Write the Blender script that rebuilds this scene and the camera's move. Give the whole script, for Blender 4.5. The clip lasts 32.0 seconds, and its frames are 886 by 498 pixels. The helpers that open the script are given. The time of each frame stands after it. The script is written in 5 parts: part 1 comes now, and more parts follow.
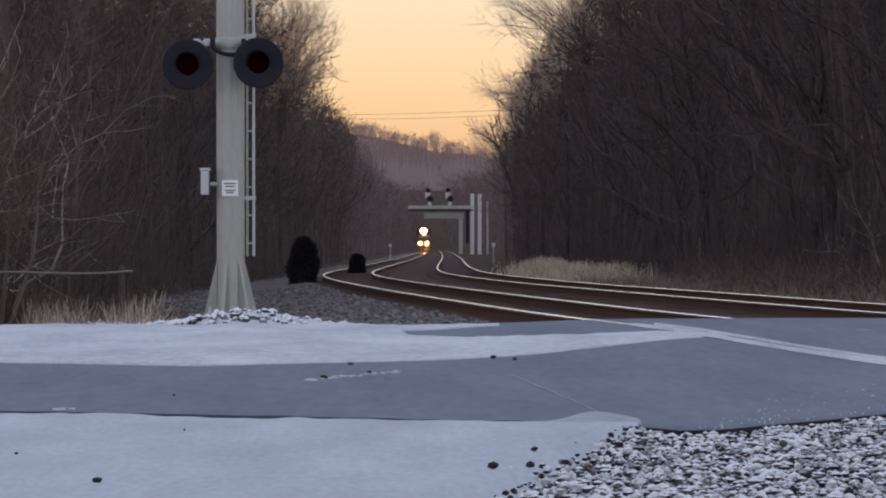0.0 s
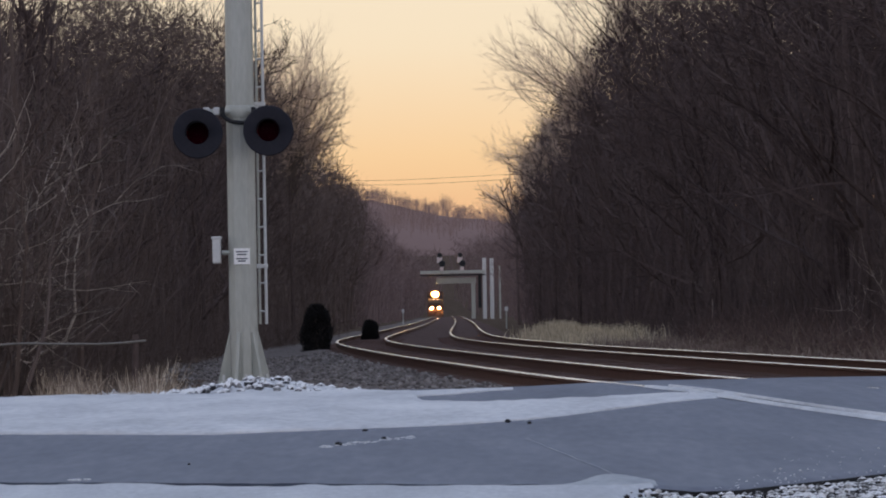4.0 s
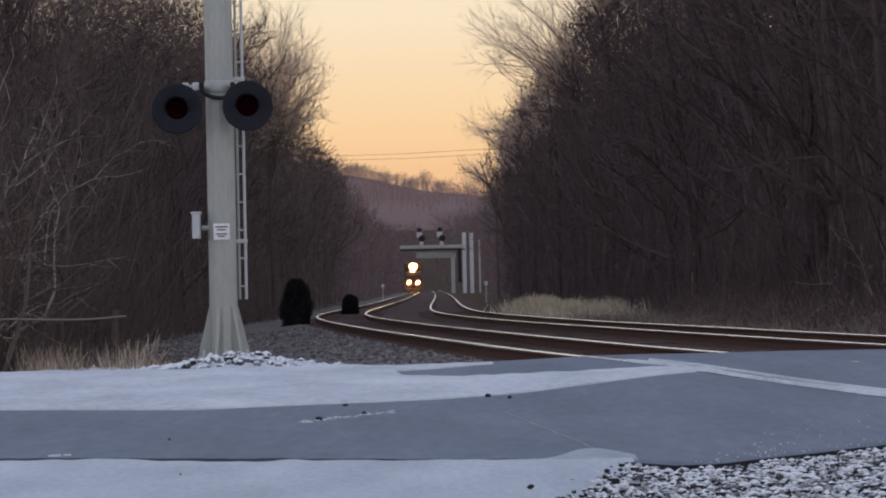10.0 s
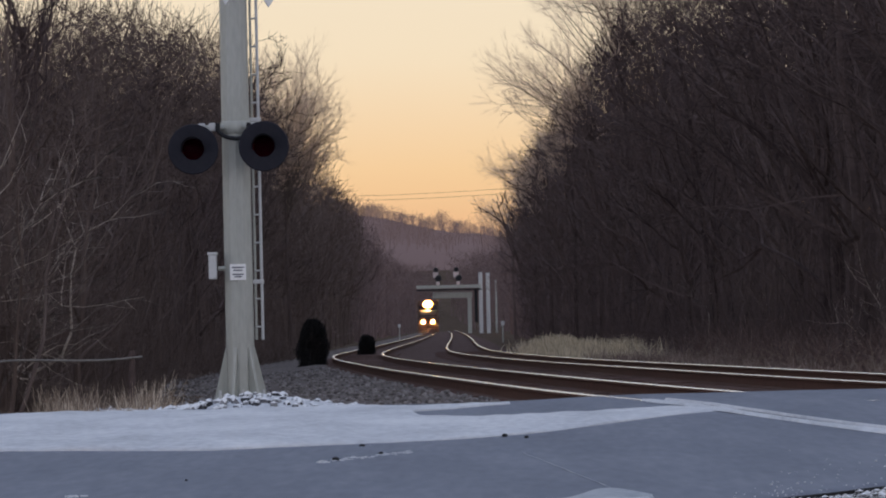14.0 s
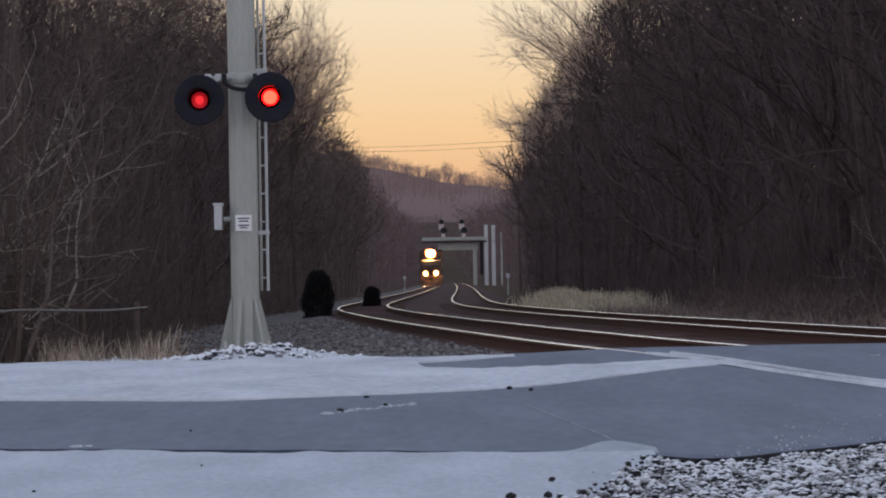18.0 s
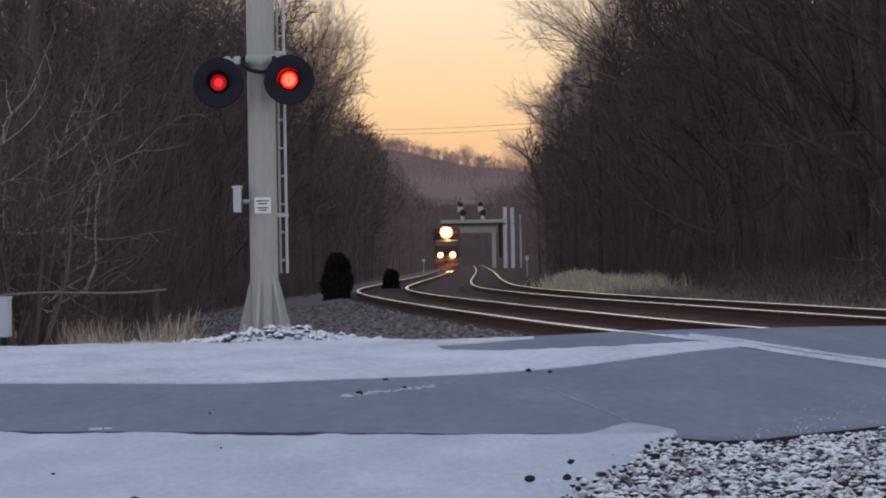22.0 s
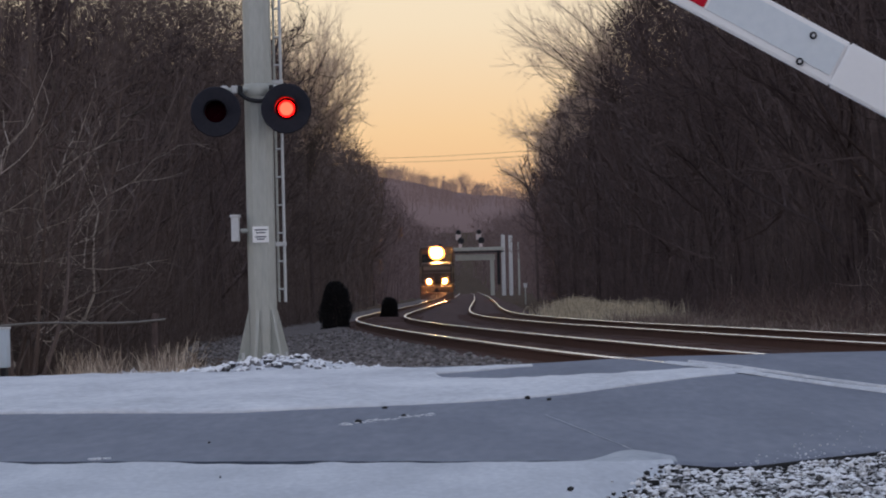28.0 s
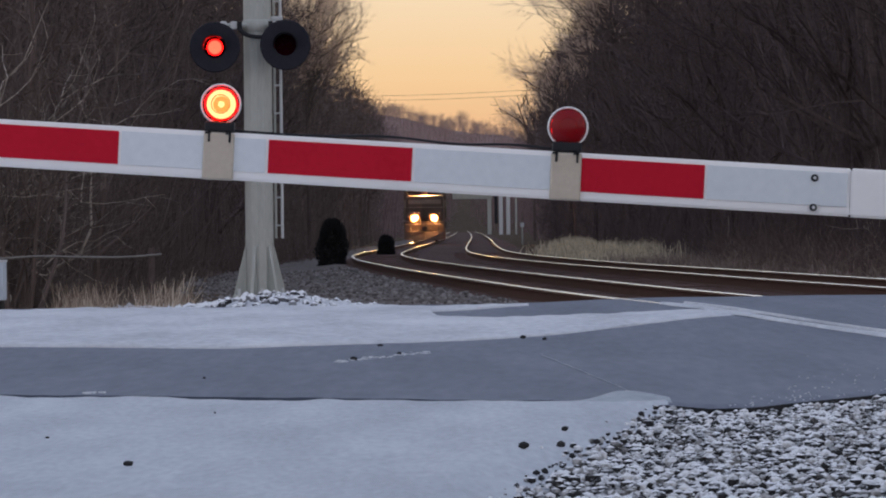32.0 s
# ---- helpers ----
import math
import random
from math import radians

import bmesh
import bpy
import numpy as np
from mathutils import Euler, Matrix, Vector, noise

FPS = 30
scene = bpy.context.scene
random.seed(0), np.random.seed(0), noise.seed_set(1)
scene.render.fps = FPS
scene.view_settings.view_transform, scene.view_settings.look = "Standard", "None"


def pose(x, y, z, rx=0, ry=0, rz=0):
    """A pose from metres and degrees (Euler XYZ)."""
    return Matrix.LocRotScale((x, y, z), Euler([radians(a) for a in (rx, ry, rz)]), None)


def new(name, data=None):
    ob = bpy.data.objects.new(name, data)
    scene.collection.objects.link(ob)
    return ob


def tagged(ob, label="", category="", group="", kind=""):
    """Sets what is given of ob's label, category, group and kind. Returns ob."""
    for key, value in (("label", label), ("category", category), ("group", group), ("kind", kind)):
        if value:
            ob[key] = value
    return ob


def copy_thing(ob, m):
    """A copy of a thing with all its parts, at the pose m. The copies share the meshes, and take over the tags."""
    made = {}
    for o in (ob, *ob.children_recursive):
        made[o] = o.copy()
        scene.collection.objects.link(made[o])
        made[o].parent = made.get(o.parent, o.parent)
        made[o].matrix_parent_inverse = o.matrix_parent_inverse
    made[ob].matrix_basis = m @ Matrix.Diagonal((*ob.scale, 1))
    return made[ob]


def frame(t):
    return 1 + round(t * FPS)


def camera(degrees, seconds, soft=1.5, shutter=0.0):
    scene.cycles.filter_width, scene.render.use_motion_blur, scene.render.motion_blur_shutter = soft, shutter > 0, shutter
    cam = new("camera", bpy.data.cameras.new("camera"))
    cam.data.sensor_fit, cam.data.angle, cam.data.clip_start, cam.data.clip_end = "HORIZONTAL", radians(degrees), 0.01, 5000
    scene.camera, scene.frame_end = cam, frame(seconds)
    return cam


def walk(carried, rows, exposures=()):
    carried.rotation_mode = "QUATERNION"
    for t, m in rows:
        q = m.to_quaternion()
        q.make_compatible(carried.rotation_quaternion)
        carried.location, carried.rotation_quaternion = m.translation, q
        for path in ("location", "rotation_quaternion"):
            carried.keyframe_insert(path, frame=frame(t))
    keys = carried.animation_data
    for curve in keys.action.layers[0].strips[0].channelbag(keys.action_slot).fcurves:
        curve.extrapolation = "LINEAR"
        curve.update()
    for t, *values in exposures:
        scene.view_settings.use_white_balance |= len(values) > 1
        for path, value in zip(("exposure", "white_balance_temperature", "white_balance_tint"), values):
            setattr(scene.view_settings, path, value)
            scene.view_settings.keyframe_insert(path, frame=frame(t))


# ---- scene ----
# ------------------------------------------------------------------ camera
cam = camera(11.194, 32.0, soft=2.0)
EYE = 0.85
# seconds, yaw, pitch, roll: held by hand at one spot
PATH = [
    (0, -0.3161, -0.0181, 0.083),
    (0.5, -0.4108, 0.1141, 0.104),
    (1, -0.4704, 0.2571, 0.341),
    (1.5, -0.4778, 0.3524, 0.453),
    (2, -0.4310, 0.4631, 0.667),
    (2.5, -0.3461, 0.5598, 0.805),
    (3, -0.2560, 0.6564, 0.828),
    (3.5, -0.1868, 0.7428, 0.951),
    (4, -0.1544, 0.8062, 0.989),
    (4.5, -0.1342, 0.8986, 0.994),
    (6.5, -0.0916, 1.0519, 1.043),
    (7, -0.1160, 0.9086, 1.014),
    (7.5, -0.1321, 0.7387, 0.993),
    (8, -0.1754, 0.5887, 0.895),
    (8.5, -0.2266, 0.5184, 0.978),
    (9, -0.2950, 0.4802, 1.006),
    (9.5, -0.3698, 0.4742, 1.065),
    (10, -0.4095, 0.4800, 1.147),
    (10.5, -0.4103, 0.4962, 1.184),
    (11, -0.3830, 0.5506, 1.297),
    (11.5, -0.3431, 0.6312, 1.362),
    (12, -0.3110, 0.7296, 1.379),
    (12.5, -0.2775, 0.8306, 1.412),
    (13, -0.2488, 0.9101, 1.443),
    (13.5, -0.2240, 0.9769, 1.383),
    (14, -0.1999, 0.9914, 1.278),
    (14.5, -0.1851, 0.9506, 1.216),
    (16.5, -0.1612, 0.7120, 0.980),
    (17, -0.1439, 0.6362, 0.927),
    (17.5, -0.1456, 0.5102, 0.910),
    (18, -0.1335, 0.3850, 0.953),
    (18.5, -0.0969, 0.3056, 0.903),
    (19, -0.0529, 0.2838, 0.954),
    (19.5, -0.0020, 0.2944, 0.946),
    (20, 0.0445, 0.2982, 0.993),
    (20.5, 0.0883, 0.2681, 1.003),
    (21, 0.1223, 0.2110, 0.962),
    (21.5, 0.1317, 0.1645, 0.953),
    (22, 0.1073, 0.1668, 0.966),
    (22.5, 0.0667, 0.2075, 0.982),
    (23, -0.0000, 0.2865, 1.040),
    (23.5, -0.0452, 0.3988, 1.077),
    (24, -0.0788, 0.5212, 1.134),
    (24.5, -0.0967, 0.6388, 1.186),
    (26.5, 0.0033, 0.5200, 1.211),
    (27, 0.0272, 0.4846, 1.214),
    (27.5, 0.0631, 0.4896, 1.253),
    (28, 0.0866, 0.5204, 1.309),
    (28.5, 0.1188, 0.5632, 1.293),
    (29, 0.1487, 0.5771, 1.243),
    (29.5, 0.1380, 0.5445, 1.181),
    (30, 0.0977, 0.4702, 1.144),
    (30.5, 0.0512, 0.3637, 1.221),
    (31, 0.0392, 0.1855, 1.157),
    (31.5, 0.0418, -0.0697, 0.965),
    (32, 0.0477, -0.2619, 0.609),
]
walk(cam, [(t, pose(0, 0, EYE, 90 + pitch, roll, yaw)) for t, yaw, pitch, roll in PATH],
     exposures=[(0, 0.17), (1, 0.18), (2, 0.14), (4, 0.07), (7, -0.06), (8, -0.02), (9, 0.07), (11, 0.10), (13, 0.05), (17, 0.02), (19, 0.10), (22, 0.16), (24, 0.17), (28, 0.04), (32, 0.05)])

# ------------------------------------------------------------------ sky
world = bpy.data.worlds.new("dusk_sky")
scene.world = world
world.use_nodes = True
wn, wl = world.node_tree.nodes, world.node_tree.links
wn.clear()


def wnode(kind, **values):
    n = wn.new(kind)
    for k, v in values.items():
        n.inputs[k].default_value = v
    return n


def ramp_of(node, stops):
    cr = node.color_ramp
    while len(cr.elements) < len(stops):
        cr.elements.new(0.5)
    for e, (p, c) in zip(cr.elements, stops):
        e.position, e.color = p, (*c, 1)


w_co = wn.new("ShaderNodeTexCoord")
w_sep = wn.new("ShaderNodeSeparateXYZ")
wl.new(w_co.outputs["Generated"], w_sep.inputs[0])
# towards the glow of the set sun
w_glow = wn.new("ShaderNodeValToRGB")
ramp_of(w_glow, [(0.0, (0.68, 0.40, 0.27)), (0.018, (0.83, 0.465, 0.245)), (0.034, (0.90, 0.60, 0.325)),
                 (0.060, (0.895, 0.735, 0.525)), (0.14, (0.82, 0.78, 0.68)), (0.42, (0.42, 0.49, 0.64)), (1.0, (0.30, 0.385, 0.58))])
w_back = wn.new("ShaderNodeValToRGB")
ramp_of(w_back, [(0.0, (0.74, 0.66, 0.66)), (0.12, (0.90, 0.83, 0.84)), (0.35, (0.60, 0.62, 0.72)), (1.0, (0.30, 0.385, 0.58))])
w_mix = wn.new("ShaderNodeMix")
w_mix.data_type = "RGBA"
w_az = wn.new("ShaderNodeMapRange")
w_az.interpolation_type = "SMOOTHSTEP"
w_az.inputs["From Min"].default_value, w_az.inputs["From Max"].default_value = -0.1, 0.9
w_bg = wnode("ShaderNodeBackground", Strength=1.0)
w_out = wn.new("ShaderNodeOutputWorld")
wl.new(w_sep.outputs["Z"], w_glow.inputs[0])
wl.new(w_sep.outputs["Z"], w_back.inputs[0])
wl.new(w_sep.outputs["Y"], w_az.inputs["Value"])
wl.new(w_az.outputs[0], w_mix.inputs[0])
wl.new(w_back.outputs[0], w_mix.inputs[6])
wl.new(w_glow.outputs[0], w_mix.inputs[7])
wl.new(w_mix.outputs[2], w_bg.inputs[0])
wl.new(w_bg.outputs[0], w_out.inputs[0])


# ------------------------------------------------------------------ materials
def material(name, colours, rough=0.8, scale=4.0, metal=0.0, bump=0.0, bump_scale=None, fine=None, per_object=0.0, per_island=0.0, stretch=(1, 1, 1), spec=0.3):
    """Noise between two or three colours at a broad and a fine scale, with relief."""
    m = bpy.data.materials.new(name)
    m.use_nodes = True
    n, l = m.node_tree.nodes, m.node_tree.links
    b = n["Principled BSDF"]
    b.inputs["Roughness"].default_value, b.inputs["Metallic"].default_value = rough, metal
    b.inputs["Specular IOR Level"].default_value = spec
    co = n.new("ShaderNodeTexCoord")
    mp = n.new("ShaderNodeMapping")
    mp.inputs["Scale"].default_value = stretch
    l.new(co.outputs["Object"], mp.inputs[0])
    n1, n2 = n.new("ShaderNodeTexNoise"), n.new("ShaderNodeTexNoise")
    n1.inputs["Scale"].default_value, n1.inputs["Detail"].default_value = scale, 4
    n2.inputs["Scale"].default_value, n2.inputs["Detail"].default_value = fine or scale * 9, 3
    for q in (n1, n2):
        l.new(mp.outputs[0], q.inputs["Vector"])
    add = n.new("ShaderNodeMath")
    add.operation = "MULTIPLY_ADD"
    add.inputs[1].default_value = 0.45
    l.new(n2.outputs["Fac"], add.inputs[0])
    half = n.new("ShaderNodeMath")
    half.operation = "MULTIPLY"
    half.inputs[1].default_value = 0.6
    l.new(n1.outputs["Fac"], half.inputs[0])
    l.new(half.outputs[0], add.inputs[2])
    last = add.outputs[0]
    for amount, source in ((per_object, "ShaderNodeObjectInfo"), (per_island, "ShaderNodeNewGeometry")):
        if amount:
            s = n.new(source)
            k = n.new("ShaderNodeMath")
            k.operation = "MULTIPLY_ADD"
            k.inputs[1].default_value = amount
            l.new(s.outputs["Random" if source == "ShaderNodeObjectInfo" else "Random Per Island"], k.inputs[0])
            off = n.new("ShaderNodeMath")
            off.operation = "SUBTRACT"
            off.inputs[1].default_value = amount / 2
            l.new(last, off.inputs[0])
            l.new(off.outputs[0], k.inputs[2])
            last = k.outputs[0]
    r = n.new("ShaderNodeValToRGB")
    steps = len(colours)
    ramp_of(r, [(0.3 + 0.45 * i / max(1, steps - 1), c) for i, c in enumerate(colours)])
    l.new(last, r.inputs[0])
    l.new(r.outputs[0], b.inputs["Base Color"])
    if bump:
        bp = n.new("ShaderNodeBump")
        bp.inputs["Strength"].default_value, bp.inputs["Distance"].default_value = min(1.0, bump * 20), bump
        nb = n.new("ShaderNodeTexNoise")
        nb.inputs["Scale"].default_value, nb.inputs["Detail"].default_value = bump_scale or scale * 6, 5
        l.new(mp.outputs[0], nb.inputs["Vector"])
        l.new(nb.outputs["Fac"], bp.inputs["Height"])
        l.new(bp.outputs[0], b.inputs["Normal"])
    return m


def glowing(name, colour, strength):
    m = bpy.data.materials.new(name)
    m.use_nodes = True
    b = m.node_tree.nodes["Principled BSDF"]
    b.inputs["Base Color"].default_value = (*colour, 1)
    b.inputs["Emission Color"].default_value, b.inputs["Emission Strength"].default_value = (*colour, 1), strength
    return m


def lens_material(name, tint, body, solid):
    m = bpy.data.materials.new(name)
    m.use_nodes = True
    n, l = m.node_tree.nodes, m.node_tree.links
    b = n["Principled BSDF"]
    b.inputs["Base Color"].default_value, b.inputs["Roughness"].default_value = (*body, 1), 0.18
    tr = n.new("ShaderNodeBsdfTransparent")
    tr.inputs[0].default_value = (*tint, 1)
    mix = n.new("ShaderNodeMixShader")
    mix.inputs[0].default_value = solid
    l.new(tr.outputs[0], mix.inputs[1])
    l.new(b.outputs[0], mix.inputs[2])
    l.new(mix.outputs[0], n["Material Output"].inputs["Surface"])
    return m


def snow_capped(m, amount):
    """Snow lying on the upward faces of a stone."""
    n, l = m.node_tree.nodes, m.node_tree.links
    b = n["Principled BSDF"]
    old = b.inputs["Base Color"].links[0].from_socket
    geo, sep, co, nz = n.new("ShaderNodeNewGeometry"), n.new("ShaderNodeSeparateXYZ"), n.new("ShaderNodeTexCoord"), n.new("ShaderNodeTexNoise")
    nz.inputs["Scale"].default_value = 5.0
    l.new(co.outputs["Object"], nz.inputs["Vector"])
    l.new(geo.outputs["Normal"], sep.inputs[0])
    add = n.new("ShaderNodeMath")
    add.operation = "ADD"
    l.new(sep.outputs["Z"], add.inputs[0])
    l.new(nz.outputs["Fac"], add.inputs[1])
    rg = n.new("ShaderNodeMapRange")
    rg.inputs["From Min"].default_value, rg.inputs["From Max"].default_value = 1.25 - amount, 1.45 - amount
    l.new(add.outputs[0], rg.inputs["Value"])
    mx = n.new("ShaderNodeMix")
    mx.data_type = "RGBA"
    l.new(rg.outputs[0], mx.inputs[0])
    l.new(old, mx.inputs[6])
    mx.inputs[7].default_value = (0.86, 0.87, 0.89, 1)
    l.new(mx.outputs[2], b.inputs["Base Color"])
    return m


SNOW = material("trodden_snow", [(0.44, 0.455, 0.49), (0.64, 0.655, 0.69), (0.83, 0.84, 0.86)], 0.75, 1.3, bump=0.05, bump_scale=9, fine=14, stretch=(1, 0.35, 1))
ASPHALT = material("frosted_asphalt", [(0.140, 0.156, 0.198), (0.180, 0.199, 0.248), (0.232, 0.252, 0.305)], 0.85, 1.6, bump=0.005, bump_scale=30, fine=14, stretch=(1, 0.13, 1))
SOIL = material("leaf_litter", [(0.055, 0.040, 0.032), (0.11, 0.083, 0.064), (0.17, 0.13, 0.10)], 0.95, 0.6, bump=0.05, bump_scale=5, spec=0.0)
RUST_BED = material("rusty_ballast", [(0.068, 0.046, 0.040), (0.135, 0.096, 0.086), (0.225, 0.170, 0.154)], 0.95, 2.5, bump=0.04, bump_scale=18, spec=0.0)
RED_BRUSH = material("reddish_brambles", [(0.070, 0.046, 0.042), (0.150, 0.104, 0.094), (0.27, 0.20, 0.175)], 0.95, 0.4, per_island=0.3, spec=0.05)
GRAVEL = material("grey_ballast", [(0.098, 0.084, 0.078), (0.178, 0.155, 0.146), (0.28, 0.25, 0.238)], 0.95, 3.0, bump=0.05, bump_scale=14, spec=0.0)
STONE = snow_capped(material("crushed_stone", [(0.025, 0.025, 0.026), (0.14, 0.138, 0.135), (0.33, 0.325, 0.32), (0.55, 0.55, 0.555), (0.84, 0.845, 0.86)], 0.85, 9, per_island=1.0, per_object=0.8), 0.03)
STONE_BED = material("stone_grit_and_snow", [(0.05, 0.05, 0.053), (0.13, 0.132, 0.138), (0.32, 0.325, 0.335)], 0.9, 14, bump=0.02, bump_scale=40, spec=0.1)
RIPRAP = snow_capped(material("broken_rock", [(0.03, 0.03, 0.034), (0.10, 0.10, 0.11), (0.26, 0.26, 0.27)], 0.85, 9, per_island=0.5), 0.45)
STONE_DARK = material("dull_stone", [(0.10, 0.088, 0.083), (0.18, 0.162, 0.155), (0.30, 0.275, 0.265)], 0.9, 9, per_island=0.6)
TIE_GREY = material("dull_grey_pipe", [(0.16, 0.15, 0.14), (0.24, 0.225, 0.21)], 0.7, 3)
PEBBLE = material("dark_pebble", [(0.012, 0.012, 0.013), (0.03, 0.03, 0.03)], 0.8, 9)
EDGE_SHADE = material("shaded_asphalt_edge", [(0.012, 0.013, 0.016), (0.03, 0.032, 0.036)], 0.9, 12)
MAROON = material("unlit_lamp_maroon", [(0.014, 0.0008, 0.004), (0.024, 0.001, 0.007)], 0.8, 20, spec=0.0)
VOID = material("matt_black_lining", [(0.002, 0.002, 0.002), (0.003, 0.003, 0.003)], 1.0, 5, spec=0.0)
STEEL = material("worn_rail_steel", [(0.624, 0.655, 0.811), (0.790, 0.822, 0.988)], 0.2, 3, metal=1.0)
RAIL_RUST = material("rusted_rail_web", [(0.063, 0.027, 0.018), (0.105, 0.048, 0.033)], 0.9, 6)
TIE_WOOD = material("creosoted_tie", [(0.06, 0.033, 0.028), (0.12, 0.068, 0.056)], 0.95, 5, per_object=0.4, stretch=(1, 6, 6))
BARK = material("winter_bark", [(0.048, 0.035, 0.035), (0.094, 0.071, 0.069), (0.155, 0.119, 0.112)], 0.95, 1.0, per_object=0.3, spec=0.05)
# bark of the far woods, with the distance haze put into its colour
BARK_HAZE = material("haze_toned_bark", [(0.121, 0.083, 0.082), (0.178, 0.128, 0.125), (0.236, 0.175, 0.171)], 0.95, 0.15)
BARK_PALE = material("pale_bark", [(0.135, 0.105, 0.088), (0.240, 0.193, 0.159), (0.465, 0.383, 0.315)], 0.9, 0.8, per_object=0.5)
# tan twigs paled to carry the sky glow that blooms through the crowns
BARK_SKYLIT = material("skylit_tan_twigs", [(0.60, 0.46, 0.36), (0.76, 0.60, 0.48)], 0.9, 2.0, per_object=0.2, spec=0.1)
BRUSH = material("brush_stems", [(0.045, 0.033, 0.034), (0.096, 0.072, 0.071), (0.160, 0.123, 0.118)], 0.95, 0.12, per_island=0.12, spec=0.05)
PALE_STEM = material("weathered_pale_stem", [(0.085, 0.069, 0.062), (0.185, 0.153, 0.133), (0.43, 0.365, 0.315)], 0.95, 1.2, per_object=0.5, spec=0.05)
BRUSH_WARM = material("warm_brown_brush", [(0.070, 0.052, 0.048), (0.128, 0.097, 0.087), (0.200, 0.155, 0.137)], 0.95, 0.15, per_island=0.15, spec=0.05)
WEEDS = material("brown_weeds", [(0.125, 0.092, 0.082), (0.27, 0.205, 0.18), (0.50, 0.40, 0.345)], 0.95, 0.7, per_island=0.4, spec=0.05)
SNOW_DULL = material("dull_trampled_snow", [(0.42, 0.445, 0.49), (0.525, 0.55, 0.595), (0.66, 0.685, 0.725)], 0.75, 2.2, bump=0.02, bump_scale=7, fine=30, stretch=(1, 0.18, 1))
SHADOW_LINE = material("asphalt_shadow_line", [(0.045, 0.052, 0.068), (0.085, 0.095, 0.12)], 0.95, 6, spec=0.0)
SLUSH = material("grey_slush", [(0.28, 0.305, 0.35), (0.40, 0.43, 0.47), (0.55, 0.575, 0.61)], 0.7, 2.5, bump=0.03, bump_scale=12)
STRAW = material("straw_yellow_grass", [(0.40, 0.33, 0.23), (0.64, 0.545, 0.39), (0.84, 0.74, 0.56)], 0.9, 1.0, per_island=0.4, spec=0.05)
DRY_GRASS = material("dry_grass", [(0.15, 0.11, 0.085), (0.36, 0.275, 0.205), (0.70, 0.58, 0.45)], 0.9, 2.0, per_island=0.5)
EVERGREEN = material("dark_evergreen", [(0.008, 0.008, 0.009), (0.026, 0.025, 0.025)], 0.9, 4, per_island=0.4)
GALVANISED = material("galvanised_steel", [(0.37, 0.385, 0.36), (0.45, 0.465, 0.435), (0.52, 0.535, 0.505)], 0.5, 2.0, metal=0.25, fine=30, stretch=(1, 1, 0.25))
PALE_METAL = material("pale_painted_metal", [(0.55, 0.56, 0.57), (0.68, 0.69, 0.70)], 0.5, 5)
BLACK = material("black_painted_metal", [(0.010, 0.011, 0.014), (0.018, 0.019, 0.024)], 0.6, 5)
CHARCOAL = material("weathered_black_background", [(0.017, 0.0175, 0.026), (0.030, 0.0305, 0.041)], 0.7, 3, spec=0.15)
WHITE = material("white_reflective_sheet", [(0.66, 0.72, 0.765), (0.78, 0.83, 0.865)], 0.45, 2.5, fine=40)
WHITE_EDGE = material("white_painted_edge", [(0.90, 0.90, 0.90), (0.95, 0.95, 0.95)], 0.5, 6)
RED = material("red_reflective_sheet", [(0.50, 0.009, 0.028), (0.60, 0.014, 0.038)], 0.55, 6, spec=0.1)
TAN_METAL = material("tan_bracket_metal", [(0.50, 0.44, 0.36), (0.60, 0.54, 0.45)], 0.45, 8, metal=0.2)
CABINET = material("pale_blue_cabinet_paint", [(0.50, 0.58, 0.66), (0.60, 0.67, 0.74)], 0.5, 3)
# black paint lightened and warmed for the orange glare of the lamps
LOCO_BLACK = material("glare_warmed_black", [(0.065, 0.045, 0.035), (0.12, 0.084, 0.064)], 0.5, 2)
LOCO_WHITE = material("locomotive_pale_stripe", [(0.17, 0.13, 0.10), (0.26, 0.20, 0.155)], 0.5, 3)
GLASS_DARK = material("dark_cab_glass", [(0.01, 0.012, 0.015), (0.015, 0.018, 0.02)], 0.08, 3, spec=0.6)
INK = material("sign_ink", [(0.05, 0.06, 0.09), (0.07, 0.08, 0.11)], 0.7, 10)
HEAD_GLOW = glowing("headlight_glow", (1.0, 0.46, 0.15), 1100.0)
# added glow for the halo round the locomotive's lamps
HALO_GLOW = glowing("lamp_halo_ring", (1.0, 0.33, 0.07), 1.7)
RED_GLOW = glowing("red_lamp_rim_glow", (1.0, 0.004, 0.004), 6.0)
RED_CORE = glowing("red_lamp_core_glow", (1.0, 0.0075, 0.0042), 42.0)
RED_DIM = glowing("red_lamp_fading_glow", (1.0, 0.030, 0.045), 1.0)
RED_FADED = glowing("red_lamp_faded_rim", (1.0, 0.010, 0.030), 0.22)
GATE_CORE = glowing("gate_lamp_core_glow", (1.0, 0.12, 0.055), 24.0)
GATE_MID = glowing("gate_lamp_mid_glow", (1.0, 0.050, 0.012), 22.0)
LENS_RED = lens_material("dark_red_lens", (0.9, 0.8, 0.75), (0.010, 0.001, 0.002), 0.05)
LENS_GATE = lens_material("red_lamp_lens", (1.0, 0.75, 0.6), (0.50, 0.010, 0.018), 0.5)
SIGNAL_PALE = material("pinkish_pale_signal_metal", [(0.66, 0.56, 0.56), (0.80, 0.70, 0.70)], 0.6, 5)


# ------------------------------------------------------------------ builders
def smooth01(v):
    v = min(1.0, max(0.0, v))
    return v * v * (3 - 2 * v)


